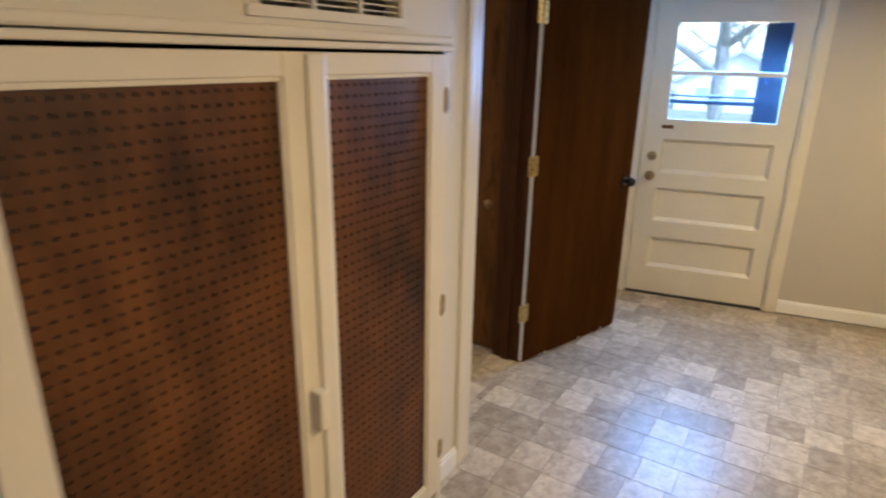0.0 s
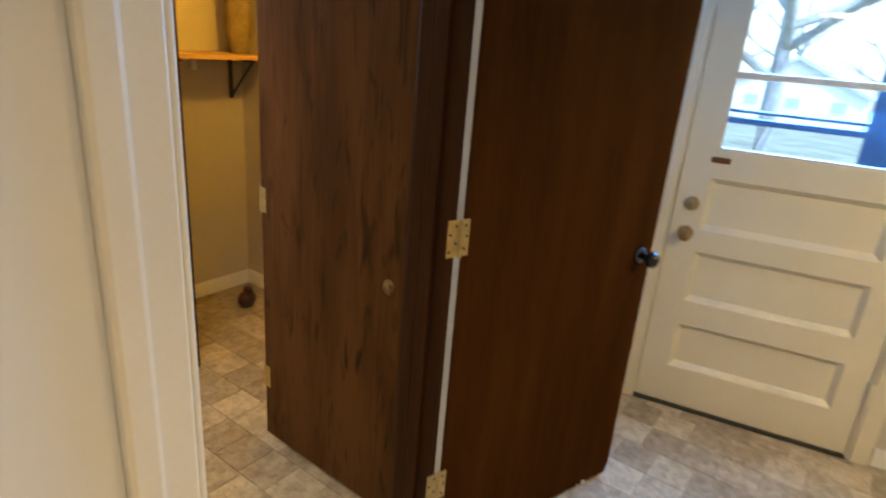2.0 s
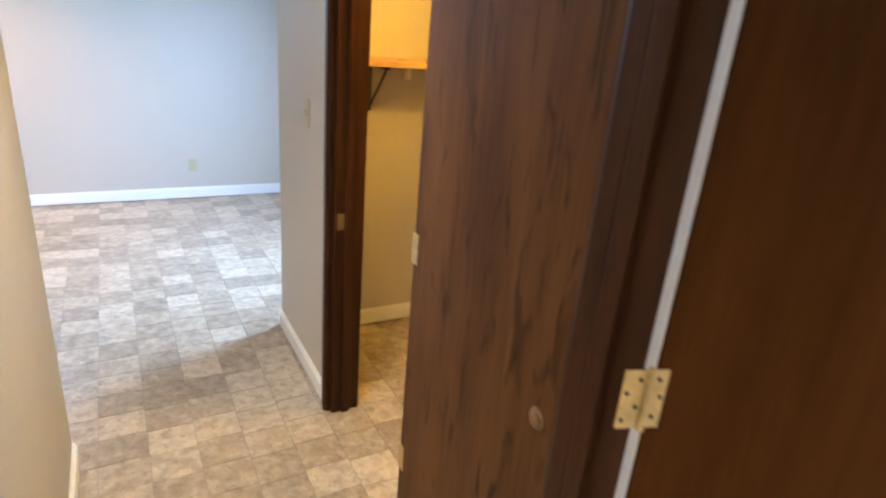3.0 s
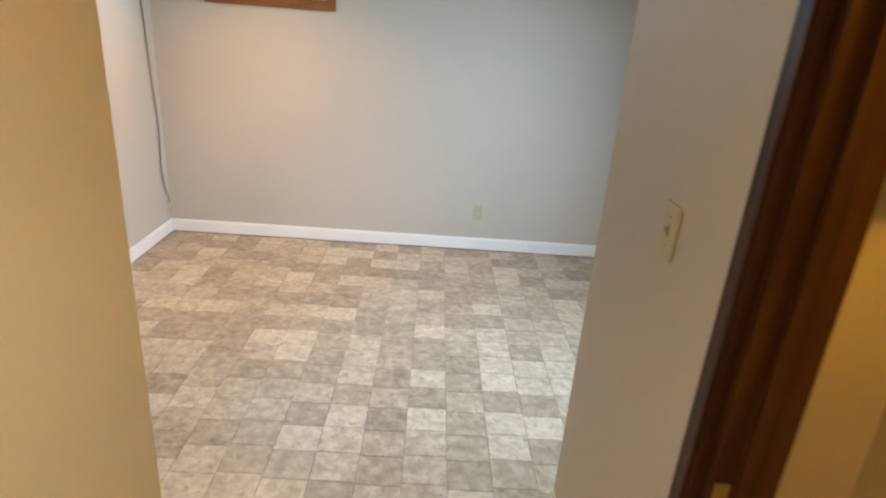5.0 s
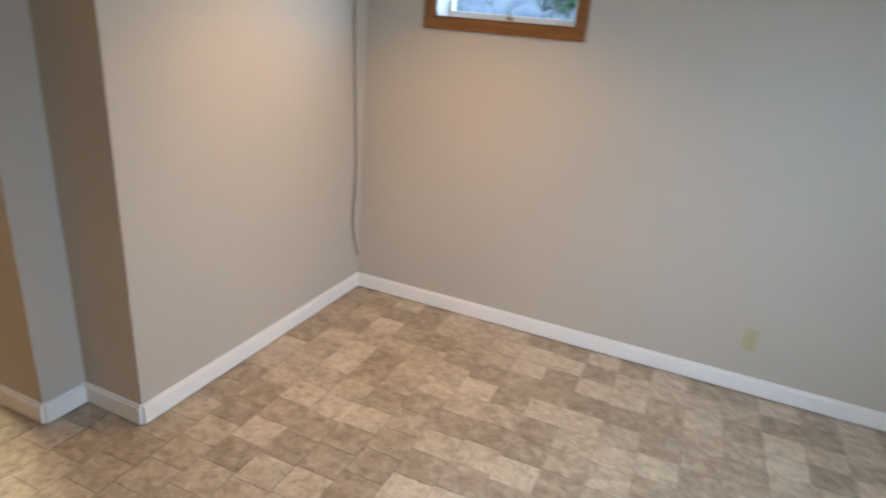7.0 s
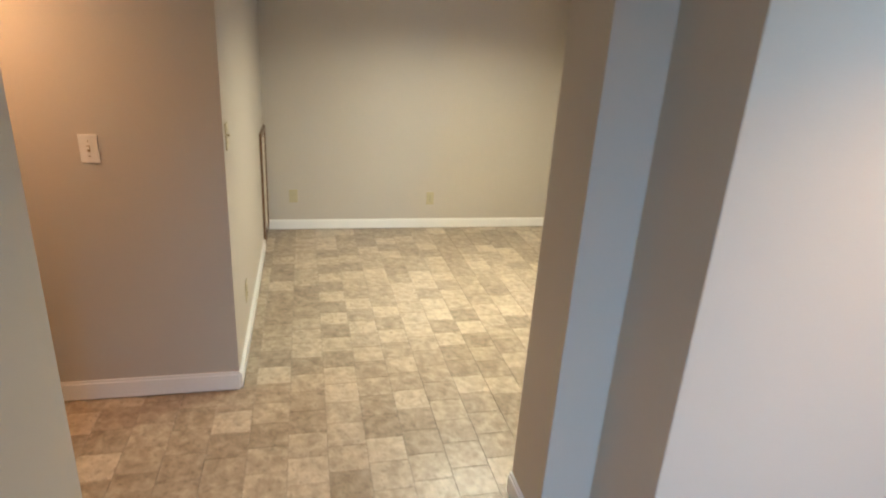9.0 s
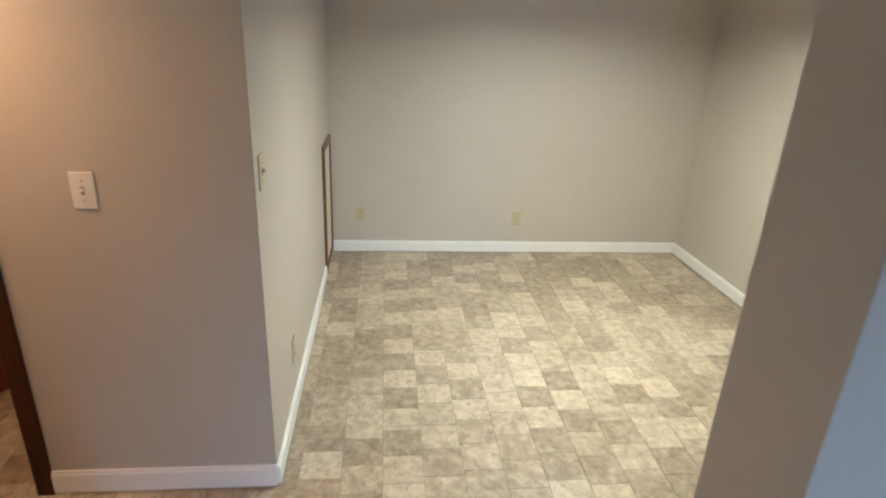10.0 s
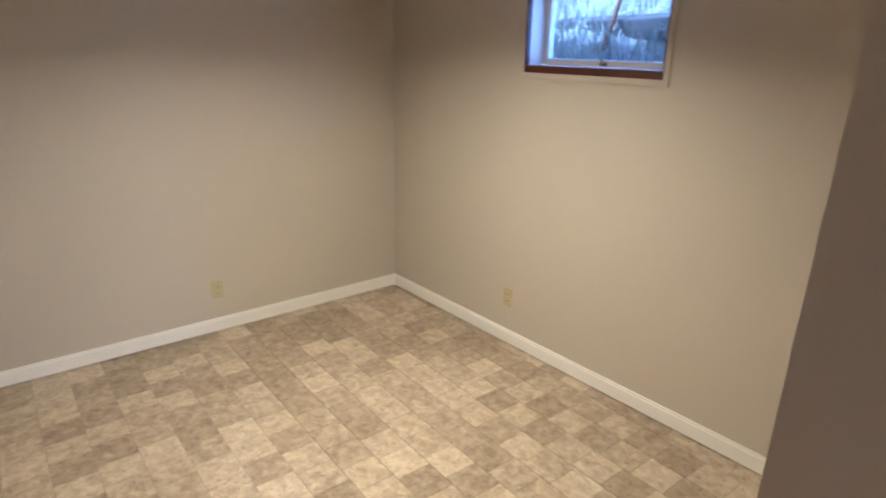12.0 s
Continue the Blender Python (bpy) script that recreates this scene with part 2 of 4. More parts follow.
# entry room
D = (-2.79, -1.89)
on_slanting_wall(wall("wall_entry_east", (2.45, 2.62, -6.0, D[0] - 0.02, Z0, Z1), (2.45, 2.62, D[1] + 0.02, -1.62, Z0, Z1),
     (2.45, 2.62, D[0] - 0.02, D[1] + 0.02, 2.045, Z1)))
wall("wall_entry_south", (-3.2, 3.6, -6.15, -6.0, Z0, Z1))
wall("wall_entry_west", (-3.2, -3.05, -6.0, -1.68, Z0, Z1))

# ---- trim ----


def baseboard(name, runs, h=0.095, t=0.014):
    """Boards given as (x0, y0, x1, y1, nx, ny): a line on the wall and the way into the room."""
    bm = bmesh.new()
    for x0, y0, x1, y1, nx, ny in runs:
        xs, ys = sorted((x0, x1)), sorted((y0, y1))
        add_box(bm, min(xs[0], xs[0] + nx * t), max(xs[1], xs[1] + nx * t), min(ys[0], ys[0] + ny * t), max(ys[1], ys[1] + ny * t), 0.008, h - 0.012)
        t2 = t * 0.6
        add_box(bm, min(xs[0], xs[0] + nx * t2), max(xs[1], xs[1] + nx * t2), min(ys[0], ys[0] + ny * t2), max(ys[1], ys[1] + ny * t2), h - 0.012, h)
    return structure(finish(bm, name, WHITE), "white painted wooden baseboard", "baseboard")


baseboard("baseboard_family_room", [(-1.30, 3.16, 1.99, 3.16, 0, -1), (-1.30, 1.53, -1.30, 3.146, 1, 0), (-1.62, 1.53, -1.30, 1.53, 0, -1),
                                    (-1.62, 1.35, -1.62, 1.516, 1, 0), (-1.89, 1.35, -1.62, 1.35, 0, -1), (1.99, 0.635, 1.99, 3.146, -1, 0), (1.075, 0.635, 1.976, 0.635, 0, 1)])
baseboard("baseboard_side_room", [(-5.146, 0.276, -5.146, 2.969, 1, 0), (-4.66, 0.262, -2.742, 0.262, 0, 1), (-1.89, 1.35, -1.89, 2.969, -1, 0)], h=0.09)
out_of_square(baseboard("baseboard_side_room_north", [(-5.146, 2.968, -1.89, 2.968, 0, -1)], h=0.09))
baseboard("baseboard_passage", [(-2.742, -0.535, -2.742, 0.262, 1, 0), (-1.897, -0.143, 0.138, -0.143, 0, 1)], h=0.10)
baseboard("baseboard_hall", [(1.075, -0.115, 1.075, 0.635, -1, 0), (0.138, -1.62, 0.138, -0.143, 1, 0)])
baseboard("baseboard_entry", [(-0.118, -1.882, 0.094, -1.882, 0, -1), (1.2, -1.715, 2.43, -1.715, 0, -1)])
on_slanting_wall(baseboard("baseboard_entry_east", [(2.45, -6.0, 2.45, -2.88, -1, 0)]))
baseboard("baseboard_closet", [(1.19, 0.50, 1.98, 0.50, 0, -1), (1.98, -1.62, 1.98, 0.486, -1, 0)])

# cream casing on the entry side of the hall doorway, with its painted jamb
bm = bmesh.new()
add_box(bm, 0.094, 0.142, -1.898, -1.876, 0.0, 2.06, 0.009)
add_box(bm, 0.138, 0.192, -1.890, -1.876, 0.0, 2.06, 0.005)
add_box(bm, 0.192, 0.203, -1.888, -1.70, 0.0, 2.03, 0.004)
structure(finish(bm, "trim_entry_doorway", CREAM), "cream painted casing of the hall doorway", "trim")
structure(slab("trim_hall_doorway", DARKWOOD, (0.176, 0.203, -1.70, -1.672, 0.0, 2.03), (0.138, 0.198, -1.672, -1.655, 0.0, 2.03), bevel=0.003),
          "dark stained casing on the hall side of the doorway", "trim")
structure(slab("trim_wall_panel", PALE, (-0.120, 0.094, -1.882, -1.876, 0.003, CEIL - 0.001)), "pale painted panel beside the cabinet", "trim")
# dark jamb that carries the brown door, with a rounded edge
bm = bmesh.new()
add_box(bm, 1.042, 1.10, -1.718, -1.56, 0.0, 2.03, 0.003)
add_box(bm, 1.028, 1.042, -1.655, -1.615, 0.0, 2.03, 0.003)
add_box(bm, 1.040, 1.13, -1.612, -1.548, 0.0, 2.06, 0.014)
structure(finish(bm, "trim_door_jamb", DARKWOOD), "dark stained wooden door jamb with a rounded casing", "trim")
# closet door frame
bm = bmesh.new()
add_box(bm, 1.057, 1.077, -0.175, -0.115, 0.0, 2.06, 0.004)
add_box(bm, 1.050, 1.059, -0.168, -0.150, 0.0, 2.06, 0.004)
add_box(bm, 1.077, 1.195, -0.195, -0.148, 0.0, 2.03, 0.003)
add_box(bm, 1.118, 1.150, -0.208, -0.195, 0.0, 2.03, 0.003)
add_box(bm, 1.132, 1.31, -0.862, -0.835, 0.0, 2.03, 0.003)
add_box(bm, 1.132, 1.31, -0.835, -0.195, 1.995, 2.03, 0.003)
structure(finish(bm, "trim_closet_frame", DARKWOOD), "dark stained wooden closet door frame", "trim")
structure(slab("trim_closet_strike", BRASS, (1.087, 1.113, -0.1965, -0.1940, 0.83, 0.895)), "brass strike plate on the closet frame", "trim")
# dark frame of the back room doorway
structure(slab("trim_back_doorway", DARKWOOD, (-2.742, -2.725, -0.595, -0.535, 0.0, 2.05), (-2.88, -2.742, -0.585, -0.55, 0.0, 2.03),
               (-2.742, -2.725, -1.50, -1.44, 0.0, 2.05), (-2.742, -2.725, -1.44, -0.595, 2.03, 2.07), bevel=0.003),
          "dark stained wooden frame of the back doorway", "trim")

# ---- windows of the basement rooms ----
GLASS = bpy.data.materials.new("window_glass")
GLASS.use_nodes = True
gn = GLASS.node_tree
gn.nodes.remove(gn.nodes["Principled BSDF"])
gt, gg, gm = gn.nodes.new("ShaderNodeBsdfTransparent"), gn.nodes.new("ShaderNodeBsdfGlossy"), gn.nodes.new("ShaderNodeMixShader")
gt.inputs[0].default_value = (0.76, 0.86, 1.0, 1)
gg.inputs["Roughness"].default_value = 0.03
gf, gp, ga = gn.nodes.new("ShaderNodeLayerWeight"), gn.nodes.new("ShaderNodeMath"), gn.nodes.new("ShaderNodeMath")
gp.operation, ga.operation = "POWER", "MULTIPLY_ADD"
gp.inputs[1].default_value, ga.inputs[1].default_value, ga.inputs[2].default_value = 5.0, 0.9, 0.04
gn.links.new(gf.outputs["Facing"], gp.inputs[0])
gn.links.new(gp.outputs[0], ga.inputs[0])
gn.links.new(ga.outputs[0], gm.inputs[0])
gn.links.new(gt.outputs[0], gm.inputs[1])
gn.links.new(gg.outputs[0], gm.inputs[2])
gn.links.new(gm.outputs[0], gn.nodes["Material Output"].inputs[0])
LINER = material("red_brown_stained_liner", (0.075, 0.017, 0.008), 0.4, var=0.3, scale=6, fine=40, bump=0.1, stretch=(1, 8, 8))


def basement_window(name, box, face, casing_mat, liner_mat, label, painted):
    """A small hopper window set deep in a wall that faces -y; face is the wall's inner plane."""
    x0, x1, z0, z1 = box
    root = tagged(new(name), label, "window", kind="structure")
    c = 0.028 if painted else 0.05
    bm = bmesh.new()
    for b in ((x0 - c, x1 + c, z0 - c, z0), (x0 - c, x1 + c, z1, z1 + c * 0.9), (x0 - c, x0, z0, z1), (x1, x1 + c, z0, z1)):
        add_box(bm, b[0], b[1], face - (0.008 if painted else 0.016), face, b[2], b[3], 0.002)
    part("window_casing", bm, casing_mat, root)
    bm = bmesh.new()
    t = 0.014
    for b in ((x0, x1, z0, z0 + (0.036 if painted else t)), (x0, x1, z1 - t, z1), (x0, x0 + t * 0.6, z0 + t, z1 - t), (x1 - t * 0.6, x1, z0 + t, z1 - t)):
        add_box(bm, b[0], b[1], face - 0.004, face + (0.022 if b[2] > z0 + 0.005 or b[3] > z1 - 0.005 else 0.118), b[2], b[3])
    part("window_sill", bm, liner_mat, root)
    bm = bmesh.new()
    add_box(bm, x0 + 0.001, x0 + 0.006, face + 0.023, face + 0.145, z0 + t, z1 - t)
    add_box(bm, x1 - 0.006, x1 - 0.001, face + 0.023, face + 0.145, z0 + t, z1 - t)
    add_box(bm, x0 + 0.006, x1 - 0.006, face + 0.119, face + 0.145, z0, z0 + 0.012)
    part("reveal", bm, WHITE, root)
    s0, s1, s2, s3 = x0 + 0.012, x1 - 0.012, z0 + (0.038 if painted else 0.014), z1 - 0.014
    f = 0.032
    bm = bmesh.new()
    for b in ((s0, s1, s2, s2 + f), (s0, s1, s3 - f, s3), (s0, s0 + f, s2 + f, s3 - f), (s1 - f, s1, s2 + f, s3 - f)):
        add_box(bm, b[0], b[1], face + 0.125, face + 0.16, b[2], b[3], 0.004)
    sash = part("window_frame", bm, WHITE, root)
    bm = bmesh.new()
    add_box(bm, s0 + f, s1 - f, face + 0.140, face + 0.144, s2 + f, s3 - f)
    pane = part("pane", bm, GLASS, root)
    pane.visible_shadow = False
    xm = (x0 + x1) / 2
    bm = bmesh.new()
    add_box(bm, xm - 0.02, xm + 0.02, face + 0.112, face + 0.126, s2 + 0.006, s2 + 0.022, 0.003)
    add_box(bm, xm - 0.006, xm + 0.006, face + 0.100, face + 0.114, s2 + 0.010, s2 + 0.034, 0.003)
    part("latch", bm, TARNISH, root)
    return root


basement_window("window_1", W1, 3.16, OAK, OAK, "small basement window with stained oak casing", False)
out_of_square(basement_window("window_2", W2, 2.968, WALL, LINER, "small basement window with wall-coloured casing and red-brown sill", True))
# a high window that lets daylight in from the east
root3 = tagged(new("window_3"), "high basement window with stained oak casing", "window", kind="structure")
bm = bmesh.new()
for b in ((W3[0] - 0.05, W3[1] + 0.05, W3[2] - 0.05, W3[2]), (W3[0] - 0.05, W3[0], W3[2], W3[3]), (W3[1], W3[1] + 0.05, W3[2], W3[3])):
    add_box(bm, 1.975, 1.99, b[0], b[1], b[2], b[3], 0.002)
part("window_casing", bm, OAK, root3)
bm = bmesh.new()
for b in ((W3[0], W3[1], W3[2], W3[2] + 0.04), (W3[0], W3[1], W3[3] - 0.04, W3[3]), (W3[0], W3[0] + 0.04, W3[2], W3[3]), (W3[1] - 0.04, W3[1], W3[2], W3[3])):
    add_box(bm, 2.12, 2.16, b[0], b[1], b[2], b[3], 0.003)
part("window_frame", bm, WHITE, root3)
bm = bmesh.new()
add_box(bm, 2.138, 2.142, W3[0] + 0.04, W3[1] - 0.04, W3[2] + 0.04, W3[3] - 0.04)
part("pane", bm, GLASS, root3).visible_shadow = False

# ---- exterior door ----


def bevel_frame(bm, xf, xr, y0, y1, z0, z1, w):
    """A sloping moulding round a sunk panel, from the face xf back to the panel at xr."""
    outer, inner = [(y0, z0), (y1, z0), (y1, z1), (y0, z1)], [(y0 + w, z0 + w), (y1 - w, z0 + w), (y1 - w, z1 - w), (y0 + w, z1 - w)]
    lip, sunk, back = [[bm.verts.new((x, *p)) for p in ring] for x, ring in ((xf, outer), (xr, inner), (xr, outer))]
    for k in range(4):
        n = (k + 1) % 4
        for r0, r1 in ((lip, sunk), (sunk, back), (back, lip)):
            bm.faces.new((r0[k], r0[n], r1[n], r1[k]))


def exterior_door():
    x, y0, y1, zt = 2.45, -2.79, -1.89, 2.03
    root = on_slanting_wall(tagged(new("door_1"), "cream painted exterior door with two panes above three flat panels", "door", kind="structure"))
    wy0, wy1, wz0, wz1 = -2.687, -2.012, 1.235, 1.86
    panels = [(0.205, 0.428), (0.545, 0.782), (0.885, 1.116)]
    bm = bmesh.new()
    xa, xb = x + 0.012, x + 0.055
    add_box(bm, xa, xb, y0, wy0, 0.012, zt)
    add_box(bm, xa, xb, wy1, y1, 0.012, zt)
    zs = [0.012] + [v for pz in panels for v in pz] + [wz0]
    for i in range(0, len(zs), 2):
        add_box(bm, xa, xb, wy0, wy1, zs[i], zs[i + 1])
    add_box(bm, xa, xb, wy0, wy1, wz1, zt)
    body = part("body", bm, CREAM, root)
    for z0, z1 in panels:
        bm = bmesh.new()
        add_box(bm, xa + 0.026, xb - 0.006, wy0, wy1, z0, z1)
        part("panel", bm, CREAM, root)
        bm = bmesh.new()
        bevel_frame(bm, xa + 0.001, xa + 0.026, wy0, wy1, z0, z1, 0.024)
        part("moulding", bm, CREAM, root)
    bm = bmesh.new()
    add_box(bm, xa - 0.002, xb, wy0, wy1, 1.528, 1.556, 0.004)
    for b in ((wy0, wy1, wz0, wz0 + 0.012), (wy0, wy1, wz1 - 0.012, wz1), (wy0, wy0 + 0.012, wz0 + 0.012, wz1 - 0.012), (wy1 - 0.012, wy1, wz0 + 0.012, wz1 - 0.012)):
        add_box(bm, xa + 0.003, xb - 0.004, b[0], b[1], b[2], b[3])
    part("window_frame", bm, CREAM, root)
    for z0, z1 in ((wz0 + 0.012, 1.528), (1.556, wz1 - 0.012)):
        bm = bmesh.new()
        add_box(bm, xa + 0.020, xa + 0.024, wy0 + 0.012, wy1 - 0.012, z0, z1)
        part("pane", bm, GLASS, root).visible_shadow = False
    bm = bmesh.new()
    bmesh.ops.create_cone(bm, cap_ends=True, segments=20, radius1=0.032, radius2=0.029, depth=0.012, matrix=Matrix.Translation((xa - 0.006, -1.96, 0.995)) @ Matrix.Rotation(radians(-90), 4, "Y"))
    bmesh.ops.create_cone(bm, cap_ends=True, segments=20, radius1=0.018, radius2=0.016, depth=0.012, matrix=Matrix.Translation((xa - 0.016, -1.96, 0.995)) @ Matrix.Rotation(radians(-90), 4, "Y"))
    part("deadbolt", bm, TARNISH, root, "tarnished brass deadbolt", True)
    bm = bmesh.new()
    bmesh.ops.create_cone(bm, cap_ends=True, segments=20, radius1=0.033, radius2=0.026, depth=0.012, matrix=Matrix.Translation((xa - 0.006, -1.96, 0.860)) @ Matrix.Rotation(radians(-90), 4, "Y"))
    bmesh.ops.create_cone(bm, cap_ends=True, segments=16, radius1=0.012, radius2=0.012, depth=0.03, matrix=Matrix.Translation((xa - 0.025, -1.96, 0.860)) @ Matrix.Rotation(radians(-90), 4, "Y"))
    bmesh.ops.create_uvsphere(bm, u_segments=18, v_segments=10, radius=0.027, matrix=Matrix.Translation((xa - 0.050, -1.96, 0.860)) @ Matrix.Diagonal((0.8, 1, 1, 1)))
    part("door_handle", bm, COPPER, root, "worn copper door knob", True)
    bm = bmesh.new()
    add_box(bm, xa - 0.006, xa, -2.073, -1.998, 1.183, 1.207, 0.003)
    part("door_bolt", bm, material("brown_bronze", (0.16, 0.075, 0.03), 0.4, 0.7, var=0.2), root, "brown bronze surface plate")
    for z in (0.33, 1.03, 1.76):
        bm = bmesh.new()
        add_box(bm, x - 0.012, x + 0.012, y0 - 0.024, y0 + 0.004, z - 0.05, z + 0.05, 0.003)
        bmesh.ops.create_cone(bm, cap_ends=True, segments=10, radius1=0.007, radius2=0.007, depth=0.11, matrix=Matrix.Translation((x - 0.010, y0 - 0.006, z)))
        part("hinge", bm, CREAM, root, "painted-over hinge")
    # casing and threshold
    bm = bmesh.new()
    add_box(bm, x - 0.015, x, y0 - 0.085, y0 - 0.015, 0.0, CEIL - 0.002, 0.004)
    add_box(bm, x - 0.015, x, y1 + 0.015, y1 + 0.075, 0.0, CEIL - 0.002, 0.004)
    add_box(bm, x, x + 0.16, y0 - 0.019, y0 - 0.003, 0.0, 2.04)
    add_box(bm, x, x + 0.16, y1 + 0.003, y1 + 0.019, 0.0, 2.04)
    add_box(bm, x + 0.058, x + 0.10, y0 - 0.003, y0 + 0.014, 0.0, 2.04)
    add_box(bm, x + 0.058, x + 0.10, y1 - 0.014, y1 + 0.003, 0.0, 2.04)
    add_box(bm, x + 0.058, x + 0.10, y0 + 0.014, y1 - 0.014, 2.015, 2.04)
    on_slanting_wall(structure(finish(bm, "trim_exterior_door", CREAM), "cream painted casing of the exterior door", "trim"))
    on_slanting_wall(structure(slab("trim_threshold", DARK_AND_SHADE, (x - 0.012, x + 0.16, y0, y1, 0.0, 0.010)), "dark door threshold strip", "trim"))


exterior_door()

# storm door behind the exterior door
STORM = material("dark_blue_grey_metal", (0.03, 0.04, 0.06), 0.45, 0.2, var=0.1, scale=8, fine=90, bump=0.05)
storm = on_slanting_wall(empty("storm_door", "dark painted aluminium storm door outside the cream door", "storm door"))
for nm, b in (("stile", (2.67, 2.70, -2.78, -2.545, 0.02, 2.02)), ("stile", (2.67, 2.70, -1.96, -1.90, 0.02, 2.02)), ("rail", (2.67, 2.70, -2.545, -1.96, 1.382, 1.396)),
              ("rail", (2.67, 2.70, -2.545, -1.96, 1.335, 1.362)), ("rail", (2.67, 2.70, -2.545, -1.96, 1.94, 2.02)), ("kick_panel", (2.67, 2.70, -2.545, -1.96, 0.02, 0.70))):
    bm = bmesh.new()
    add_box(bm, *b, bevel=0.003)
    part(nm, bm, STORM, storm)

# ---- brown doors ----


def knob_mesh(bm, m, r=0.027):
    rot = m @ Matrix.Rotation(radians(90), 4, "X")
    bmesh.ops.create_cone(bm, cap_ends=True, segments=20, radius1=r * 1.15, radius2=r * 0.95, depth=0.010, matrix=rot @ Matrix.Translation((0, 0, 0.005)))
    bmesh.ops.create_cone(bm, cap_ends=True, segments=16, radius1=r * 0.42, radius2=r * 0.42, depth=0.035, matrix=rot @ Matrix.Translation((0, 0, 0.026)))
    bmesh.ops.create_uvsphere(bm, u_segments=20, v_segments=12, radius=r, matrix=rot @ Matrix.Translation((0, 0, 0.052)) @ Matrix.Diagonal((1, 1, 0.75, 1)))


def leaf(bm, w, t, z0, z1, cut=0.0, bevel=0.003):
    """A flush door leaf from x 0 to w, its face at y 0, with the lower free corner worn off by cut."""
    pts = [(0, z0), (w - cut * 0.35, z0), (w, z0 + cut), (w, z1), (0, z1)]
    front = [bm.verts.new((x, 0, z)) for x, z in pts]
    back = [bm.verts.new((x, t, z)) for x, z in pts]
    bm.faces.new(front)
    bm.faces.new(back[::-1])
    for i in range(len(pts)):
        j = (i + 1) % len(pts)
        bm.faces.new((front[i], front[j], back[j], back[i]))
    bmesh.ops.bevel(bm, geom=[e for e in bm.edges], offset=bevel, segments=1, affect="EDGES")


def hinge_part(root, x, y, z, m, h=0.10):
    bm = bmesh.new()
    add_box(bm, x - 0.040, x - 0.003, y - 0.003, y, z - h / 2, z + h / 2, 0.002)
    add_box(bm, x + 0.003, x + 0.030, y - 0.003, y, z - h / 2, z + h / 2, 0.002)
    bmesh.ops.create_cone(bm, cap_ends=True, segments=12, radius1=0.006, radius2=0.006, depth=h + 0.006, matrix=Matrix.Translation((x, y - 0.004, z)))
    hp = part("hinge", bm, BRASS, root, "worn brass butt hinge")
    for sx, sz in ((-0.032, -0.034), (-0.014, -0.012), (-0.032, 0.012), (-0.014, 0.034), (0.015, -0.03), (0.022, 0.004), (0.015, 0.034)):
        bm = bmesh.new()
        bmesh.ops.create_cone(bm, cap_ends=True, segments=8, radius1=0.0042, radius2=0.0036, depth=0.002, matrix=Matrix.Translation((x + sx, y - 0.0035, z + sz)) @ Matrix.Rotation(radians(90), 4, "X"))
        part("screw", bm, DARK_AND_SHADE, hp)
    return hp


# the hall door stands open into the entry
m2 = pose(1.036, -1.744, 0, 0, 0, -18.6)
door2 = empty("hall_door", "dark brown flush hall door standing open with a black knob", "door", m=m2)
W_D2 = 0.835
bm = bmesh.new()
leaf(bm, W_D2, 0.046, 0.012, 2.02, cut=0.045)
part("leaf", bm, DARKDOOR, door2)
bm = bmesh.new()
add_box(bm, -0.0025, 0.0, 0.004, 0.042, 0.016, 2.016)
part("edge_strip", bm, material("pale_bare_edge", (0.55, 0.55, 0.55), 0.5, var=0.12, scale=8, fine=60), door2, "pale bare hinge edge of the door")
bm = bmesh.new()
knob_mesh(bm, Matrix.Translation((W_D2 - 0.065, 0, 0.945)), 0.028)
part("door_handle", bm, BLACK, door2, "glossy black door knob", True)
bm = bmesh.new()
add_box(bm, W_D2 - 0.001, W_D2 + 0.001, 0.006, 0.030, 0.90, 0.99)
part("latch_plate", bm, BRASS, door2, "brass latch plate")
for z in (0.310, 1.105, 1.82):
    hinge_part(door2, -0.010, 0.0, z, None)
rng = random.Random(4)
bm = bmesh.new()
for i in range(9):
    cx = rng.uniform(0.02, W_D2 - 0.08)
    s = rng.uniform(0.004, 0.010)
    r = bmesh.ops.create_cone(bm, cap_ends=True, segments=5, radius1=s, radius2=s * 0.6, depth=0.0016,
                              matrix=Matrix.Translation((cx, -0.0004, 0.013 + s * rng.uniform(0.2, 0.9))) @ Matrix.Rotation(radians(90), 4, "X"))
part("worn_chips", bm, WHITE, door2, "pale chips along the worn bottom edge")

# the closet door lies folded back against the hall wall
m1 = pose(1.126, -0.838, 0, 0, 0, -90 - 1.2)
door1 = empty("closet_door", "brown wood-grained closet door folded back against the hall wall", "door", m=m1)
W_D1 = 0.705
bm = bmesh.new()
leaf(bm, W_D1, 0.034, 0.012, 2.01)
for v in bm.verts:
    v.co.y = -v.co.y
lf = part("leaf", bm, GRAINDOOR, door1)
bm = bmesh.new()
kr = Matrix.Translation((W_D1 - 0.075, -0.034, 0.862))
rot = kr @ Matrix.Rotation(radians(90), 4, "X")
bmesh.ops.create_cone(bm, cap_ends=True, segments=24, radius1=0.026, radius2=0.022, depth=0.006, matrix=rot @ Matrix.Translation((0, 0, 0.003)))
bmesh.ops.create_cone(bm, cap_ends=True, segments=20, radius1=0.018, radius2=0.011, depth=0.008, matrix=rot @ Matrix.Translation((0, 0, 0.009)))
part("door_handle", bm, COPPER, door1, "small worn copper pull knob", True)
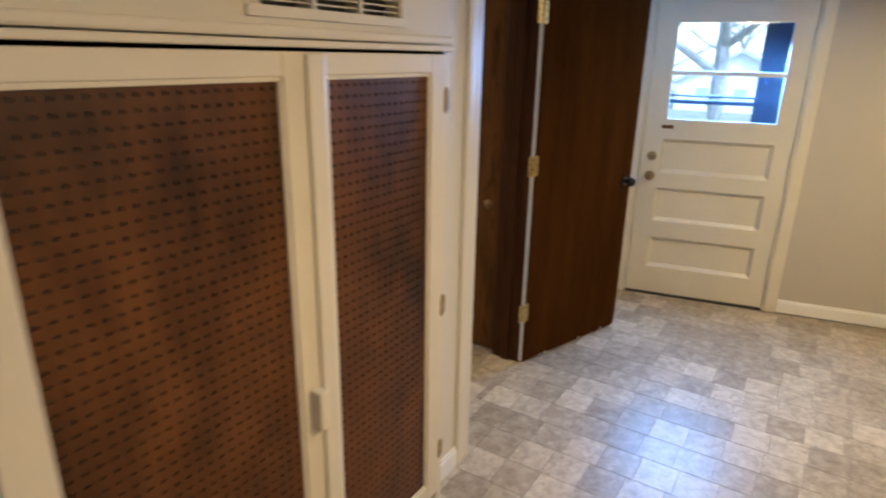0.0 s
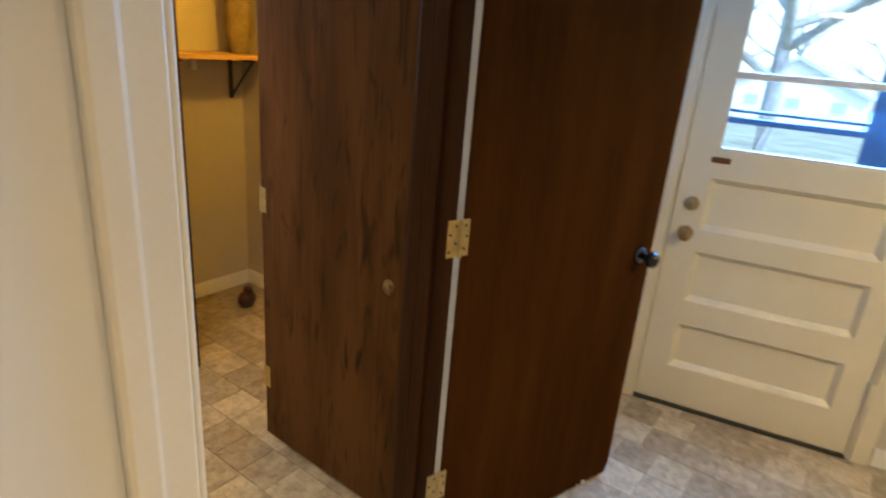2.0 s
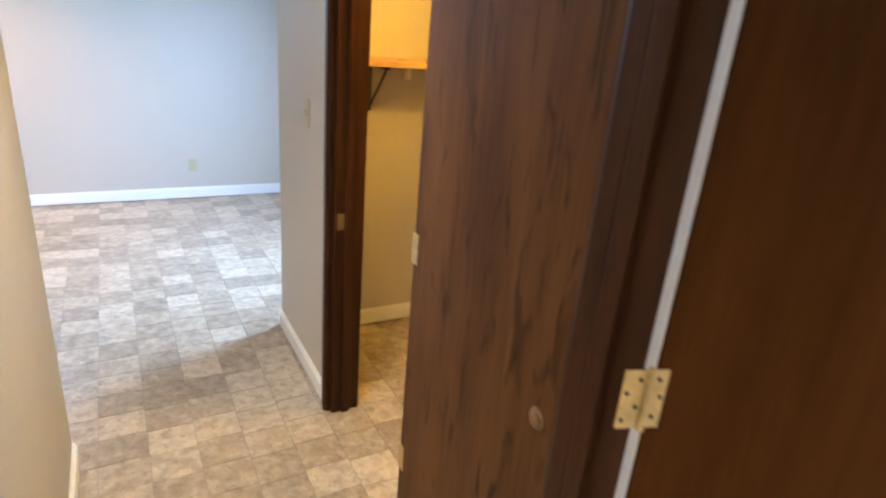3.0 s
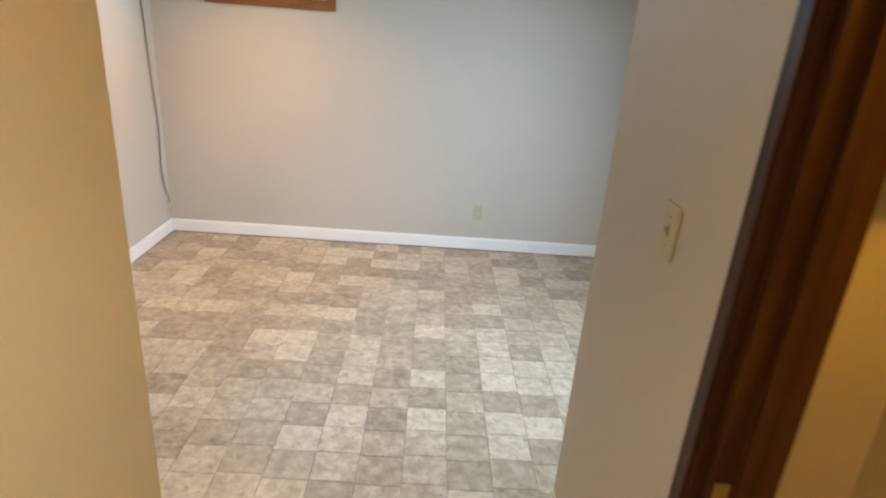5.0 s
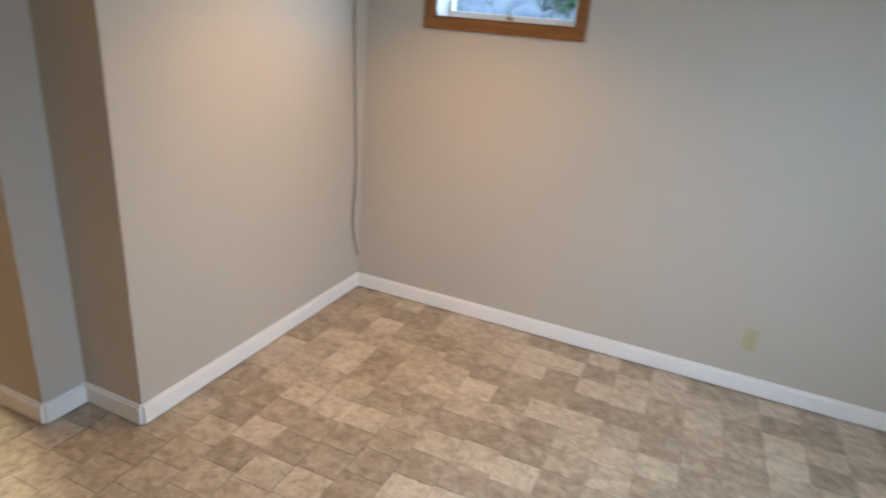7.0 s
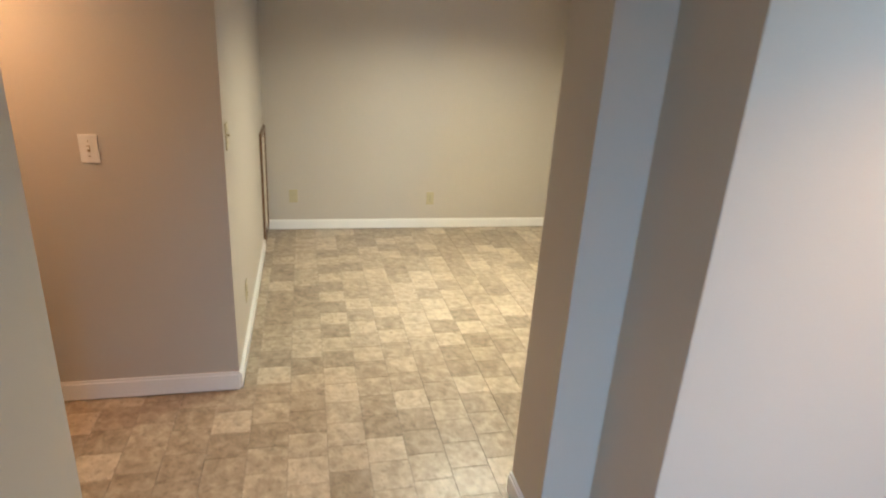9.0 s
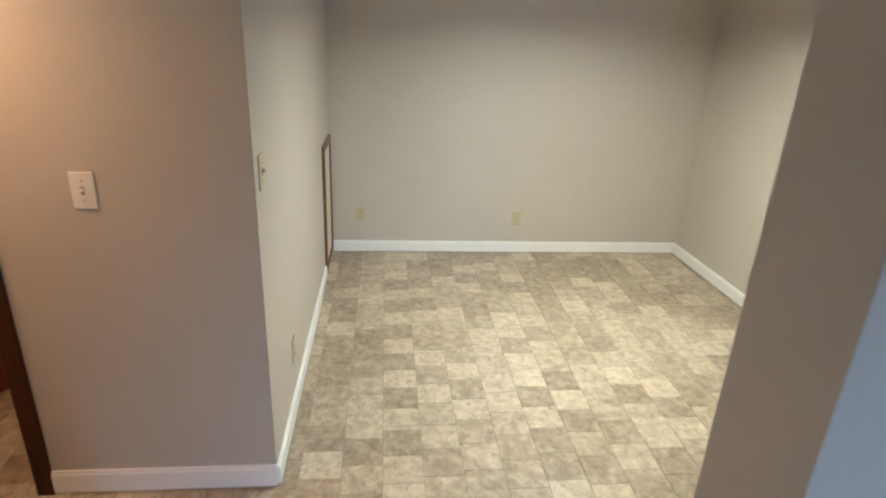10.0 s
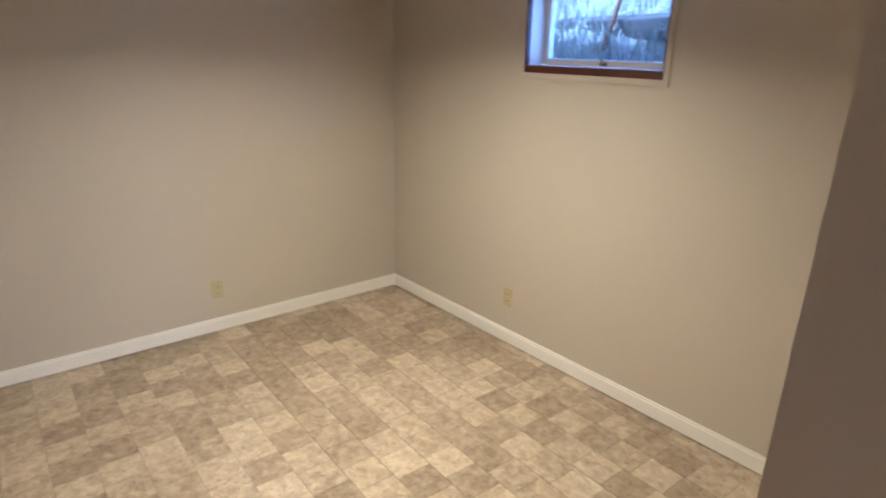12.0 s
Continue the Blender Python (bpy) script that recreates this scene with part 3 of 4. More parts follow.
for z in (0.28, 1.0, 1.78):
    bm = bmesh.new()
    bmesh.ops.create_cone(bm, cap_ends=True, segments=12, radius1=0.007, radius2=0.007, depth=0.095, matrix=Matrix.Translation((-0.008, -0.020, z)))
    add_box(bm, -0.006, 0.03, -0.0365, -0.034, z - 0.045, z + 0.045)
    part("hinge", bm, BRASS, door1, "brass butt hinge")

# a brown door in the back room
door3 = empty("back_room_door", "dark red-brown flush door standing in the back room", "door", m=pose(-3.62, -0.93, 0, 0, 0, -37))
bm = bmesh.new()
leaf(bm, 0.78, 0.035, 0.010, 2.01)
part("leaf", bm, REDDOOR, door3)
bm = bmesh.new()
knob_mesh(bm, Matrix.Translation((0.70, 0, 0.95)), 0.026)
part("door_handle", bm, BRASS, door3, "brass door knob", True)

# ---- entry cabinet with pegboard doors ----
YC = -1.950


def peg_panel(name, x0, x1, z0, z1, y, pitch, r, thick, mat, parent):
    """Perforated hardboard: a sheet of square cells, each with an eight-sided hole that goes through."""
    nx, nz = max(1, round((x1 - x0) / pitch)), max(1, round((z1 - z0) / pitch))
    px, pz = (x1 - x0) / nx, (z1 - z0) / nz
    verts, faces = [], []
    oct_ = [(math.cos(radians(22.5 + 45 * k)), math.sin(radians(22.5 + 45 * k))) for k in range(8)]
    sq = []
    for c, s in oct_:
        k = 0.5 / max(abs(c), abs(s))
        sq.append((c * k, s * k))
    for i in range(nx):
        for j in range(nz):
            cx, cz = x0 + (i + 0.5) * px, z0 + (j + 0.5) * pz
            b = len(verts)
            verts += [(cx + u * px, y, cz + v * pz) for u, v in sq]
            verts += [(cx + c * r, y, cz + s * r) for c, s in oct_]
            verts += [(cx + c * r, y + thick, cz + s * r) for c, s in oct_]
            verts += [(cx + u * px, y, cz + v * pz) for u, v in ((0.5, 0.5), (-0.5, 0.5), (-0.5, -0.5), (0.5, -0.5))]
            for k in range(8):
                n = (k + 1) % 8
                faces.append((b + k, b + 8 + k, b + 8 + n, b + n))
                faces.append((b + 8 + k, b + 16 + k, b + 16 + n, b + 8 + n))
            for k, c in ((0, 24), (2, 25), (4, 26), (6, 27)):
                faces.append((b + k, b + k + 1, b + c))
    me = bpy.data.meshes.new(name)
    me.from_pydata(verts, [], faces)
    bm = bmesh.new()
    bm.from_mesh(me)
    bmesh.ops.remove_doubles(bm, verts=bm.verts, dist=0.00005)
    bm.to_mesh(me)
    bm.free()
    me.materials.append(mat)
    ob = new(name, me)
    ob.parent = parent
    return ob


cab = empty("entry_cabinet", "cream built-in cabinet with brown pegboard doors and a vent above", "cabinet", m=pose(0, 0, 0.036))
bm = bmesh.new()
add_box(bm, -1.66, -1.41, YC - 0.004, -1.878, -0.036, 1.6)
part("side_panel", bm, CREAM, cab)
bm = bmesh.new()
add_box(bm, -0.150, -0.120, YC - 0.004, -1.878, -0.036, 1.6)
part("side_panel", bm, CREAM, cab)
bm = bmesh.new()
add_box(bm, -1.41, -0.150, YC + 0.03, -1.878, -0.036, 0.06)
part("plinth", bm, CREAM, cab)
# back coloured dark to stand for the unlit inside of the cabinet
bm = bmesh.new()
add_box(bm, -1.41, -0.150, YC + 0.035, -1.878, 0.06, 1.6)
part("back_panel", bm, INSIDE_SHADE, cab)
bm = bmesh.new()
add_box(bm, -1.66, -0.128, YC - 0.032, -1.878, 1.596, 1.611, 0.004)
add_box(bm, -1.66, -0.128, YC - 0.022, -1.878, 1.614, 1.637, 0.006)
part("ledge", bm, CREAM, cab)
VX0, VX1 = -0.823, -0.358
for nm, b, bev in (("upper_panel", (-1.66, VX0, YC - 0.002, -1.878, 1.637, CEIL - 0.038), 0), ("upper_panel", (VX1, -0.128, YC - 0.002, -1.878, 1.637, CEIL - 0.038), 0),
                   ("upper_panel", (VX0, VX1, YC - 0.002, -1.878, 1.637, 1.675), 0), ("upper_panel", (VX0, VX1, YC - 0.002, -1.878, 1.885, CEIL - 0.038), 0),
                   ("vent_frame", (VX0 - 0.03, VX1 + 0.018, YC - 0.009, YC - 0.002, 1.652, 1.675), 0.002), ("vent_frame", (VX1, VX1 + 0.018, YC - 0.009, YC - 0.002, 1.675, 1.91), 0.002)):
    bm = bmesh.new()
    add_box(bm, *b, bevel=bev)
    part(nm, bm, CREAM, cab)
# near-black sheet that paints the shade in the vent behind its slats
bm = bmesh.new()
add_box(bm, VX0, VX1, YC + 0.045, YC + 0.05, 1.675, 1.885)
part("vent_shade", bm, DARK_AND_SHADE, cab)
for i in range(4):
    bm = bmesh.new()
    xx = VX0 + 0.155 * i
    add_box(bm, xx - 0.006, xx + 0.006, YC - 0.004, YC + 0.04, 1.675, 1.885)
    part("vent_bar", bm, CREAM, cab)
for j in range(14):
    bm = bmesh.new()
    add_box(bm, VX0, VX1, YC + 0.002, YC + 0.016, 1.685 + j * 0.0142, 1.688 + j * 0.0142)
    part("vent_slat", bm, CREAM, cab)


def cabinet_door(x0, x1, stile_l, stile_r):
    y0, y1 = YC - 0.018, YC + 0.002
    z0, z1, rb, rt = 0.06, 1.588, 0.06, 0.050
    bm = bmesh.new()
    add_box(bm, x0, x0 + stile_l, y0, y1, z0, z1, 0.003)
    door = part("door", bm, CREAM, cab)
    i = 0.010
    a0, a1, b0, b1 = x0 + stile_l, x1 - stile_r, z0 + rb, z1 - rt
    for piece, b in (("stile", (a1, x1, z0, z1)), ("rail", (a0, a1, z0, b0)), ("rail", (a0, a1, b1, z1))):
        bm = bmesh.new()
        add_box(bm, b[0], b[1], y0, y1, b[2], b[3], 0.003)
        part(piece, bm, CREAM, door)
    for b in ((a0, a1, b0, b0 + i), (a0, a1, b1 - i, b1), (a0, a0 + i, b0 + i, b1 - i), (a1 - i, a1, b0 + i, b1 - i)):
        bm = bmesh.new()
        add_box(bm, b[0], b[1], y0 + 0.005, y1, b[2], b[3], 0.002)
        part("moulding", bm, CREAM, door)
    peg_panel("pegboard", a0 + i, a1 - i, b0 + i, b1 - i, y0 + 0.011, 0.0262, 0.0050, 0.005, PEG, door)
    # added near-black sheet: the shade inside the cabinet, painted behind the holes
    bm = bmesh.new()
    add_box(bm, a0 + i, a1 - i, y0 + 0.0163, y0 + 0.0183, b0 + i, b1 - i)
    part("hole_shade", bm, DARK_AND_SHADE, door)
    return door


dl = cabinet_door(-1.405, -0.712, 0.070, 0.070)
dr = cabinet_door(-0.706, -0.158, 0.052, 0.071)
bm = bmesh.new()
add_box(bm, -0.722, -0.668, YC - 0.030, YC - 0.018, 0.06, 1.585, 0.006)
part("meeting_strip", bm, CREAM, dr)
bm = bmesh.new()
add_box(bm, -0.762, -0.731, YC - 0.056, YC - 0.018, 0.678, 0.788, 0.007)
part("handle", bm, CREAM, dl, "cream painted block handle")
for z in (0.24, 0.80, 1.46):
    bm = bmesh.new()
    bmesh.ops.create_cone(bm, cap_ends=True, segments=10, radius1=0.005, radius2=0.005, depth=0.075, matrix=Matrix.Translation((-0.153, YC - 0.016, z)))
    add_box(bm, -0.166, -0.136, YC - 0.0195, YC - 0.004, z - 0.030, z + 0.030, 0.002)
    part("hinge", bm, TARNISH, dr, "tarnished painted hinge")

# ---- closet shelf and fittings ----
shelf = empty("closet_shelf", "pine closet shelf on dark metal brackets", "shelf")
bm = bmesh.new()
add_box(bm, 1.192, 1.978, 0.22, 0.498, 1.400, 1.425, 0.003)
part("board", bm, PINE, shelf)
for x in (1.47, 1.90):
    bm = bmesh.new()
    add_box(bm, x - 0.010, x + 0.010, 0.486, 0.498, 1.175, 1.399)
    add_box(bm, x - 0.010, x + 0.010, 0.27, 0.486, 1.385, 1.399)
    bmesh.ops.create_cone(bm, cap_ends=True, segments=8, radius1=0.006, radius2=0.006, depth=0.29,
                          matrix=Matrix.Translation((x, 0.385, 1.290)) @ Matrix.Rotation(radians(45), 4, "X"))
    part("bracket", bm, DARK_AND_SHADE, shelf, "dark metal shelf bracket")
bm = bmesh.new()
add_box(bm, 1.640, 1.662, 0.440, 0.462, 1.330, 1.399, 0.004)
part("clip", bm, PLASTIC, shelf, "white plastic shelf clip")

pipe = empty("closet_pipe", "white vertical pipe with a valve box in the closet corner", "pipe")
bm = bmesh.new()
bmesh.ops.create_cone(bm, cap_ends=True, segments=14, radius1=0.022, radius2=0.022, depth=CEIL - 0.01, matrix=Matrix.Translation((1.945, -0.06, CEIL / 2)))
part("tube", bm, PLASTIC, pipe, smooth=True)
bm = bmesh.new()
add_box(bm, 1.90, 1.975, -0.10, -0.02, 0.42, 0.50, 0.006)
part("valve_box", bm, PLASTIC, pipe)
bm = bmesh.new()
bmesh.ops.create_uvsphere(bm, u_segments=14, v_segments=8, radius=0.03, matrix=Matrix.Translation((1.91, -0.06, 0.525)) @ Matrix.Diagonal((1, 1, 0.5, 1)))
part("valve_handle", bm, MAROON, pipe, smooth=True)
bm = bmesh.new()
bmesh.ops.create_uvsphere(bm, u_segments=20, v_segments=12, radius=0.055, matrix=Matrix.Translation((0, 0, 0.048)) @ Matrix.Diagonal((1.15, 0.9, 0.87, 1)))
bmesh.ops.create_cone(bm, cap_ends=True, segments=14, radius1=0.03, radius2=0.022, depth=0.03, matrix=Matrix.Translation((0.02, 0, 0.10)))
jug = finish(bm, "small_jug", MAROON, smooth=True)
jug.matrix_world = pose(1.76, 0.22, 0.0, 0, 0, 30)
tagged(jug, "small dark red rounded jug on the closet floor", "jug")
# a lumpy wrapped bundle on the closet shelf, wider at the top
DRAB = material("drab_brown_cloth", (0.20, 0.145, 0.07), 0.9, var=0.35, scale=14, fine=70, bump=0.5)
bm = bmesh.new()
wrap = random.Random(6)
loops = []
for z, r in ((0.0, 0.044), (0.03, 0.050), (0.10, 0.062), (0.17, 0.068), (0.23, 0.064), (0.28, 0.060), (0.33, 0.075), (0.38, 0.092), (0.43, 0.085)):
    loops.append([bm.verts.new((r * wrap.uniform(0.88, 1.1) * math.cos(a * math.tau / 18), r * wrap.uniform(0.88, 1.1) * math.sin(a * math.tau / 18), z)) for a in range(18)])
for lo, hi in zip(loops, loops[1:]):
    for a in range(18):
        bm.faces.new((lo[a], lo[(a + 1) % 18], hi[(a + 1) % 18], hi[a]))
bm.faces.new(loops[0][::-1])
bm.faces.new(loops[-1])
bundle = finish(bm, "wrapped_bundle", DRAB, smooth=True)
bundle.matrix_world = pose(1.86, 0.35, 1.4255)
tagged(bundle, "drab brown lumpy wrapped bundle standing on the closet shelf", "bundle")

# ---- plates ----


def wall_plate(name, label, category, mat, m, kind_of="outlet", group="", w=0.07, h=0.115):
    """A cover plate in the local xz plane, its face towards -y."""
    root = empty(name, label, category, group, m)
    bm = bmesh.new()
    add_box(bm, -w / 2, w / 2, -0.006, 0.0, -h / 2, h / 2, 0.003)
    part("plate", bm, mat, root)
    if kind_of == "outlet":
        for z in (-0.020, 0.020):
            bm = bmesh.new()
            bmesh.ops.create_cone(bm, cap_ends=True, segments=18, radius1=0.017, radius2=0.016, depth=0.003, matrix=Matrix.Translation((0, -0.0070, z)) @ Matrix.Rotation(radians(90), 4, "X") @ Matrix.Diagonal((1, 0.85, 1, 1)))
            sock = part("socket", bm, mat, root)
            bm = bmesh.new()
            for x, hh in ((-0.006, 0.008), (0.006, 0.0065)):
                add_box(bm, x - 0.0012, x + 0.0012, -0.0092, -0.0084, z - hh / 2 + 0.002, z + hh / 2 + 0.002)
            add_box(bm, -0.002, 0.002, -0.0092, -0.0084, z - 0.010, z - 0.006)
            part("slots", bm, DARK_AND_SHADE, sock)
    elif kind_of == "switch":
        bm = bmesh.new()
        add_box(bm, -0.0055, 0.0055, -0.0072, -0.0058, -0.0125, 0.0125)
        part("switch_slot", bm, TARNISH, root)
        bm = bmesh.new()
        add_box(bm, -0.0042, 0.0042, -0.016, -0.0066, -0.002, 0.009, 0.002)
        part("toggle", bm, mat, root)
    elif kind_of == "dimmer":
        bm = bmesh.new()
        bmesh.ops.create_cone(bm, cap_ends=True, segments=10, radius1=0.004, radius2=0.004, depth=0.012, matrix=Matrix.Translation((0, -0.011, 0)) @ Matrix.Rotation(radians(90), 4, "X"))
        part("shaft", bm, DARK_AND_SHADE, root)
        bm = bmesh.new()
        bmesh.ops.create_cone(bm, cap_ends=True, segments=24, radius1=0.019, radius2=0.016, depth=0.018, matrix=Matrix.Translation((0, -0.025, 0)) @ Matrix.Rotation(radians(90), 4, "X"))
        part("knob", bm, mat, root, "round dimmer knob", True)
    for z in (-0.030, 0.030) if kind_of == "switch" else (0.0,) if kind_of == "outlet" else ():
        bm = bmesh.new()
        bmesh.ops.create_cone(bm, cap_ends=True, segments=8, radius1=0.003, radius2=0.0026, depth=0.0016, matrix=Matrix.Translation((0, -0.0066, z)) @ Matrix.Rotation(radians(90), 4, "X"))
        part("screw", bm, TARNISH, root)
    return root


OUT = "ivory duplex outlet low on the greige wall"
G = "wall outlets"
wall_plate("wall_outlet", OUT, "outlet", IVORY, pose(0.94, 3.16, 0.292), group=G)
wall_plate("wall_outlet", OUT, "outlet", IVORY, pose(-5.146, 0.484, 0.298, 0, 0, 90), group=G)
wall_plate("wall_outlet", OUT, "outlet", IVORY, pose(-5.146, 1.665, 0.276, 0, 0, 90), group=G)
out_of_square(wall_plate("wall_outlet", OUT, "outlet", IVORY, pose(-3.985, 2.968, 0.297), group=G))
wall_plate("wall_outlet", OUT, "outlet", IVORY, pose(-3.238, 0.262, 0.296, 0, 0, 180), group=G)
on_slanting_wall(wall_plate("wall_outlet", "greige painted-over outlet on the entry wall", "outlet", WALL, pose(2.45, -3.48, 0.53, 0, 0, -90), group=G))
wall_plate("light_switch", "white toggle switch plate beside the back doorway", "light switch", PLASTIC, pose(-2.742, -0.245, 1.160, 0, 0, 90), "switch", "light switches")
wall_plate("light_switch", "ivory toggle switch plate near the wall corner", "light switch", IVORY, pose(-2.832, 0.262, 1.205, 0, 0, 180), "switch", "light switches")
wall_plate("light_switch", "ivory toggle switch plate beside the closet frame", "light switch", IVORY, pose(1.075, 0.16, 1.215, 0, 0, -90), "switch", "light switches")
wall_plate("dimmer_switch", "ivory dimmer plate with a round knob", "dimmer switch", IVORY, pose(0.138, -0.688, 1.352, 0, 0, 90), "dimmer")

# ---- access panel low in the side room ----
acc = empty("access_panel", "cream access hatch in a brown stained frame low on the wall", "access hatch")
ax0, ax1, az0, az1, ay = -5.125, -4.67, 0.045, 0.895, 0.262
bm = bmesh.new()
add_box(bm, ax0 + 0.03, ax1 - 0.03, ay - 0.004, ay + 0.008, az0 + 0.03, az1 - 0.03, 0.002)
part("hatch", bm, CREAM, acc)
for b in ((ax0, ax1, az1 - 0.042, az1), (ax0, ax1, az0, az0 + 0.03), (ax0, ax0 + 0.042, az0 + 0.03, az1 - 0.042), (ax1 - 0.042, ax1, az0 + 0.03, az1 - 0.042)):
    bm = bmesh.new()
    add_box(bm, b[0], b[1], ay, ay + 0.018, b[2], b[3], 0.003)
    part("frame_board", bm, HATCHWOOD, acc)

# ---- cable hanging in the corner ----
CABLE = material("grey_cable_sheath", (0.27, 0.245, 0.21), 0.55, var=0.1, scale=20, fine=150)
cu = bpy.data.curves.new("hanging_cable", "CURVE")
cu.dimensions, cu.bevel_depth, cu.bevel_resolution = "3D", 0.0058, 3
sp = cu.splines.new("BEZIER")
knots = [(-1.288, 3.005, CEIL), (-1.288, 3.012, 1.68), (-1.288, 3.033, 1.38), (-1.288, 3.052, 1.10), (-1.288, 3.077, 0.76), (-1.286, 3.060, 0.43), (-1.276, 3.107, 0.235)]
sp.bezier_points.add(len(knots) - 1)
for bp_, k in zip(sp.bezier_points, knots):
    bp_.co, bp_.handle_left_type, bp_.handle_right_type = k, "AUTO", "AUTO"
tmp = bpy.data.objects.new("tmp", cu)
cable_me = bpy.data.meshes.new_from_object(tmp)
bpy.data.objects.remove(tmp)
cable_me.materials.clear()
cable_me.materials.append(CABLE)
tagged(new("hanging_cable", cable_me), "grey cable hanging loose down the wall corner", "cable")

# ---- recessed lamps ----
GLOW = bpy.data.materials.new("lamp_lens")
GLOW.use_nodes = True
GLOW.node_tree.nodes["Principled BSDF"].inputs["Emission Color"].default_value = (1, 0.8, 0.55, 1)
GLOW.node_tree.nodes["Principled BSDF"].inputs["Emission Strength"].default_value = 1.0
for lamp_name, lx, ly, watts, tone, cone in LAMPS:
    root = empty("ceiling_light", "round flush ceiling light with a white trim ring", "ceiling light", "ceiling lights", pose(lx, ly, CEIL))
    bm = bmesh.new()
    ring = [(0.232, 0.0), (0.250, 0.0), (0.250, -0.030), (0.232, -0.038)]
    vs = [[bm.verts.new((r * math.cos(radians(a)), r * math.sin(radians(a)), z)) for r, z in ring] for a in range(0, 360, 15)]
    for i in range(24):
        for k in range(4):
            bm.faces.new((vs[i][k], vs[(i + 1) % 24][k], vs[(i + 1) % 24][(k + 1) % 4], vs[i][(k + 1) % 4]))
    part("trim_ring", bm, WHITE, root)
    bm = bmesh.new()
    bmesh.ops.create_cone(bm, cap_ends=True, segments=24, radius1=0.231, radius2=0.231, depth=0.026, matrix=Matrix.Translation((0, 0, -0.014)))
    part("lens", bm, GLOW, root)

# ---- outside ----
GRASS = material("dry_pale_grass", (0.30, 0.27, 0.17), 0.9, var=0.4, scale=0.8, fine=9, bump=0.3)
BARK = material("grey_bark", (0.34, 0.32, 0.30), 0.9, var=0.3, scale=3, fine=20, bump=0.6)
SIDING = material("white_siding", (0.75, 0.75, 0.73), 0.6, var=0.05, scale=0.5, fine=8, bump=0.1)
SHINGLE = material("pale_grey_shingles", (0.45, 0.45, 0.46), 0.85, var=0.1, scale=0.7, fine=12, bump=0.2)
bm = bmesh.new()
for b in ((-400, 2.72, 3.45, 400), (-400, 2.72, -400, -6.4), (-400, -5.9, -6.4, 3.45)):
    z = 0.9 if b[2] > 3 else -0.5
    add_box(bm, b[0], b[1], b[2], b[3], z - 2.6, z)
slope = [bm.verts.new((x, y, -0.5 - 0.04 * (x - 2.72))) for x, y in ((2.80, -400), (400, -400), (400, 400), (2.80, 400))]
bm.faces.new(slope)
structure(finish(bm, "ground", GRASS), "dry pale winter lawn around the house", "ground")


# opaque panes; their pale blue colour stands for bright daylight haze outside
PALEPANE = material("daylight_washed_pane", (0.40, 0.45, 0.52), 0.2, var=0.1, scale=0.6, fine=5, bump=0.0)


def house(x, y, w, d, h, rot):
    root = empty("house", "white sided single-storey house with a pale gable roof", "house", m=pose(x, y, -2.75, 0, 0, rot))
    bm = bmesh.new()
    add_box(bm, -w / 2, w / 2, -d / 2, d / 2, 0, h)
    for sx in (-w / 2, w / 2 - 0.2):
        tri = [[bm.verts.new((sx + dx, yy, zz)) for yy, zz in ((-d / 2, h), (d / 2, h), (0, h + d * 0.26 - 0.15))] for dx in (0, 0.2)]
        bm.faces.new(tri[0]), bm.faces.new(tri[1][::-1])
        for k in range(3):
            bm.faces.new((tri[0][k], tri[0][(k + 1) % 3], tri[1][(k + 1) % 3], tri[1][k]))
    part("wall", bm, SIDING, root)
    bm = bmesh.new()
    e, rise = 0.5, d * 0.26
    pts = [(-d / 2 - e, h - 0.1), (0, h + rise), (d / 2 + e, h - 0.1), (d / 2 + e, h - 0.3), (0, h + rise - 0.25), (-d / 2 - e, h - 0.3)]
    a = [bm.verts.new((-w / 2 - e, yy, zz)) for yy, zz in pts]
    c = [bm.verts.new((w / 2 + e, yy, zz)) for yy, zz in pts]
    bm.faces.new((a[0], a[1], a[4], a[5])), bm.faces.new((a[1], a[2], a[3], a[4]))
    bm.faces.new((c[0], c[1], c[4], c[5])), bm.faces.new((c[1], c[2], c[3], c[4]))
    for i in range(6):
        bm.faces.new((a[i], a[(i + 1) % 6], c[(i + 1) % 6], c[i]))
    part("roof", bm, SHINGLE, root)
    for wy in (-d * 0.34, -d * 0.02, d * 0.28):
        bm = bmesh.new()
        add_box(bm, -w / 2 - 0.06, -w / 2 + 0.05, wy - 0.6, wy + 0.6, 1.2, 2.2)
        win = part("window", bm, SIDING, root)
        bm = bmesh.new()
        add_box(bm, -w / 2 - 0.08, -w / 2 - 0.05, wy - 0.5, wy + 0.5, 1.3, 2.1)
        part("pane", bm, PALEPANE, win)
    return root


house(61, 4.0, 12, 10, 2.65, 0)


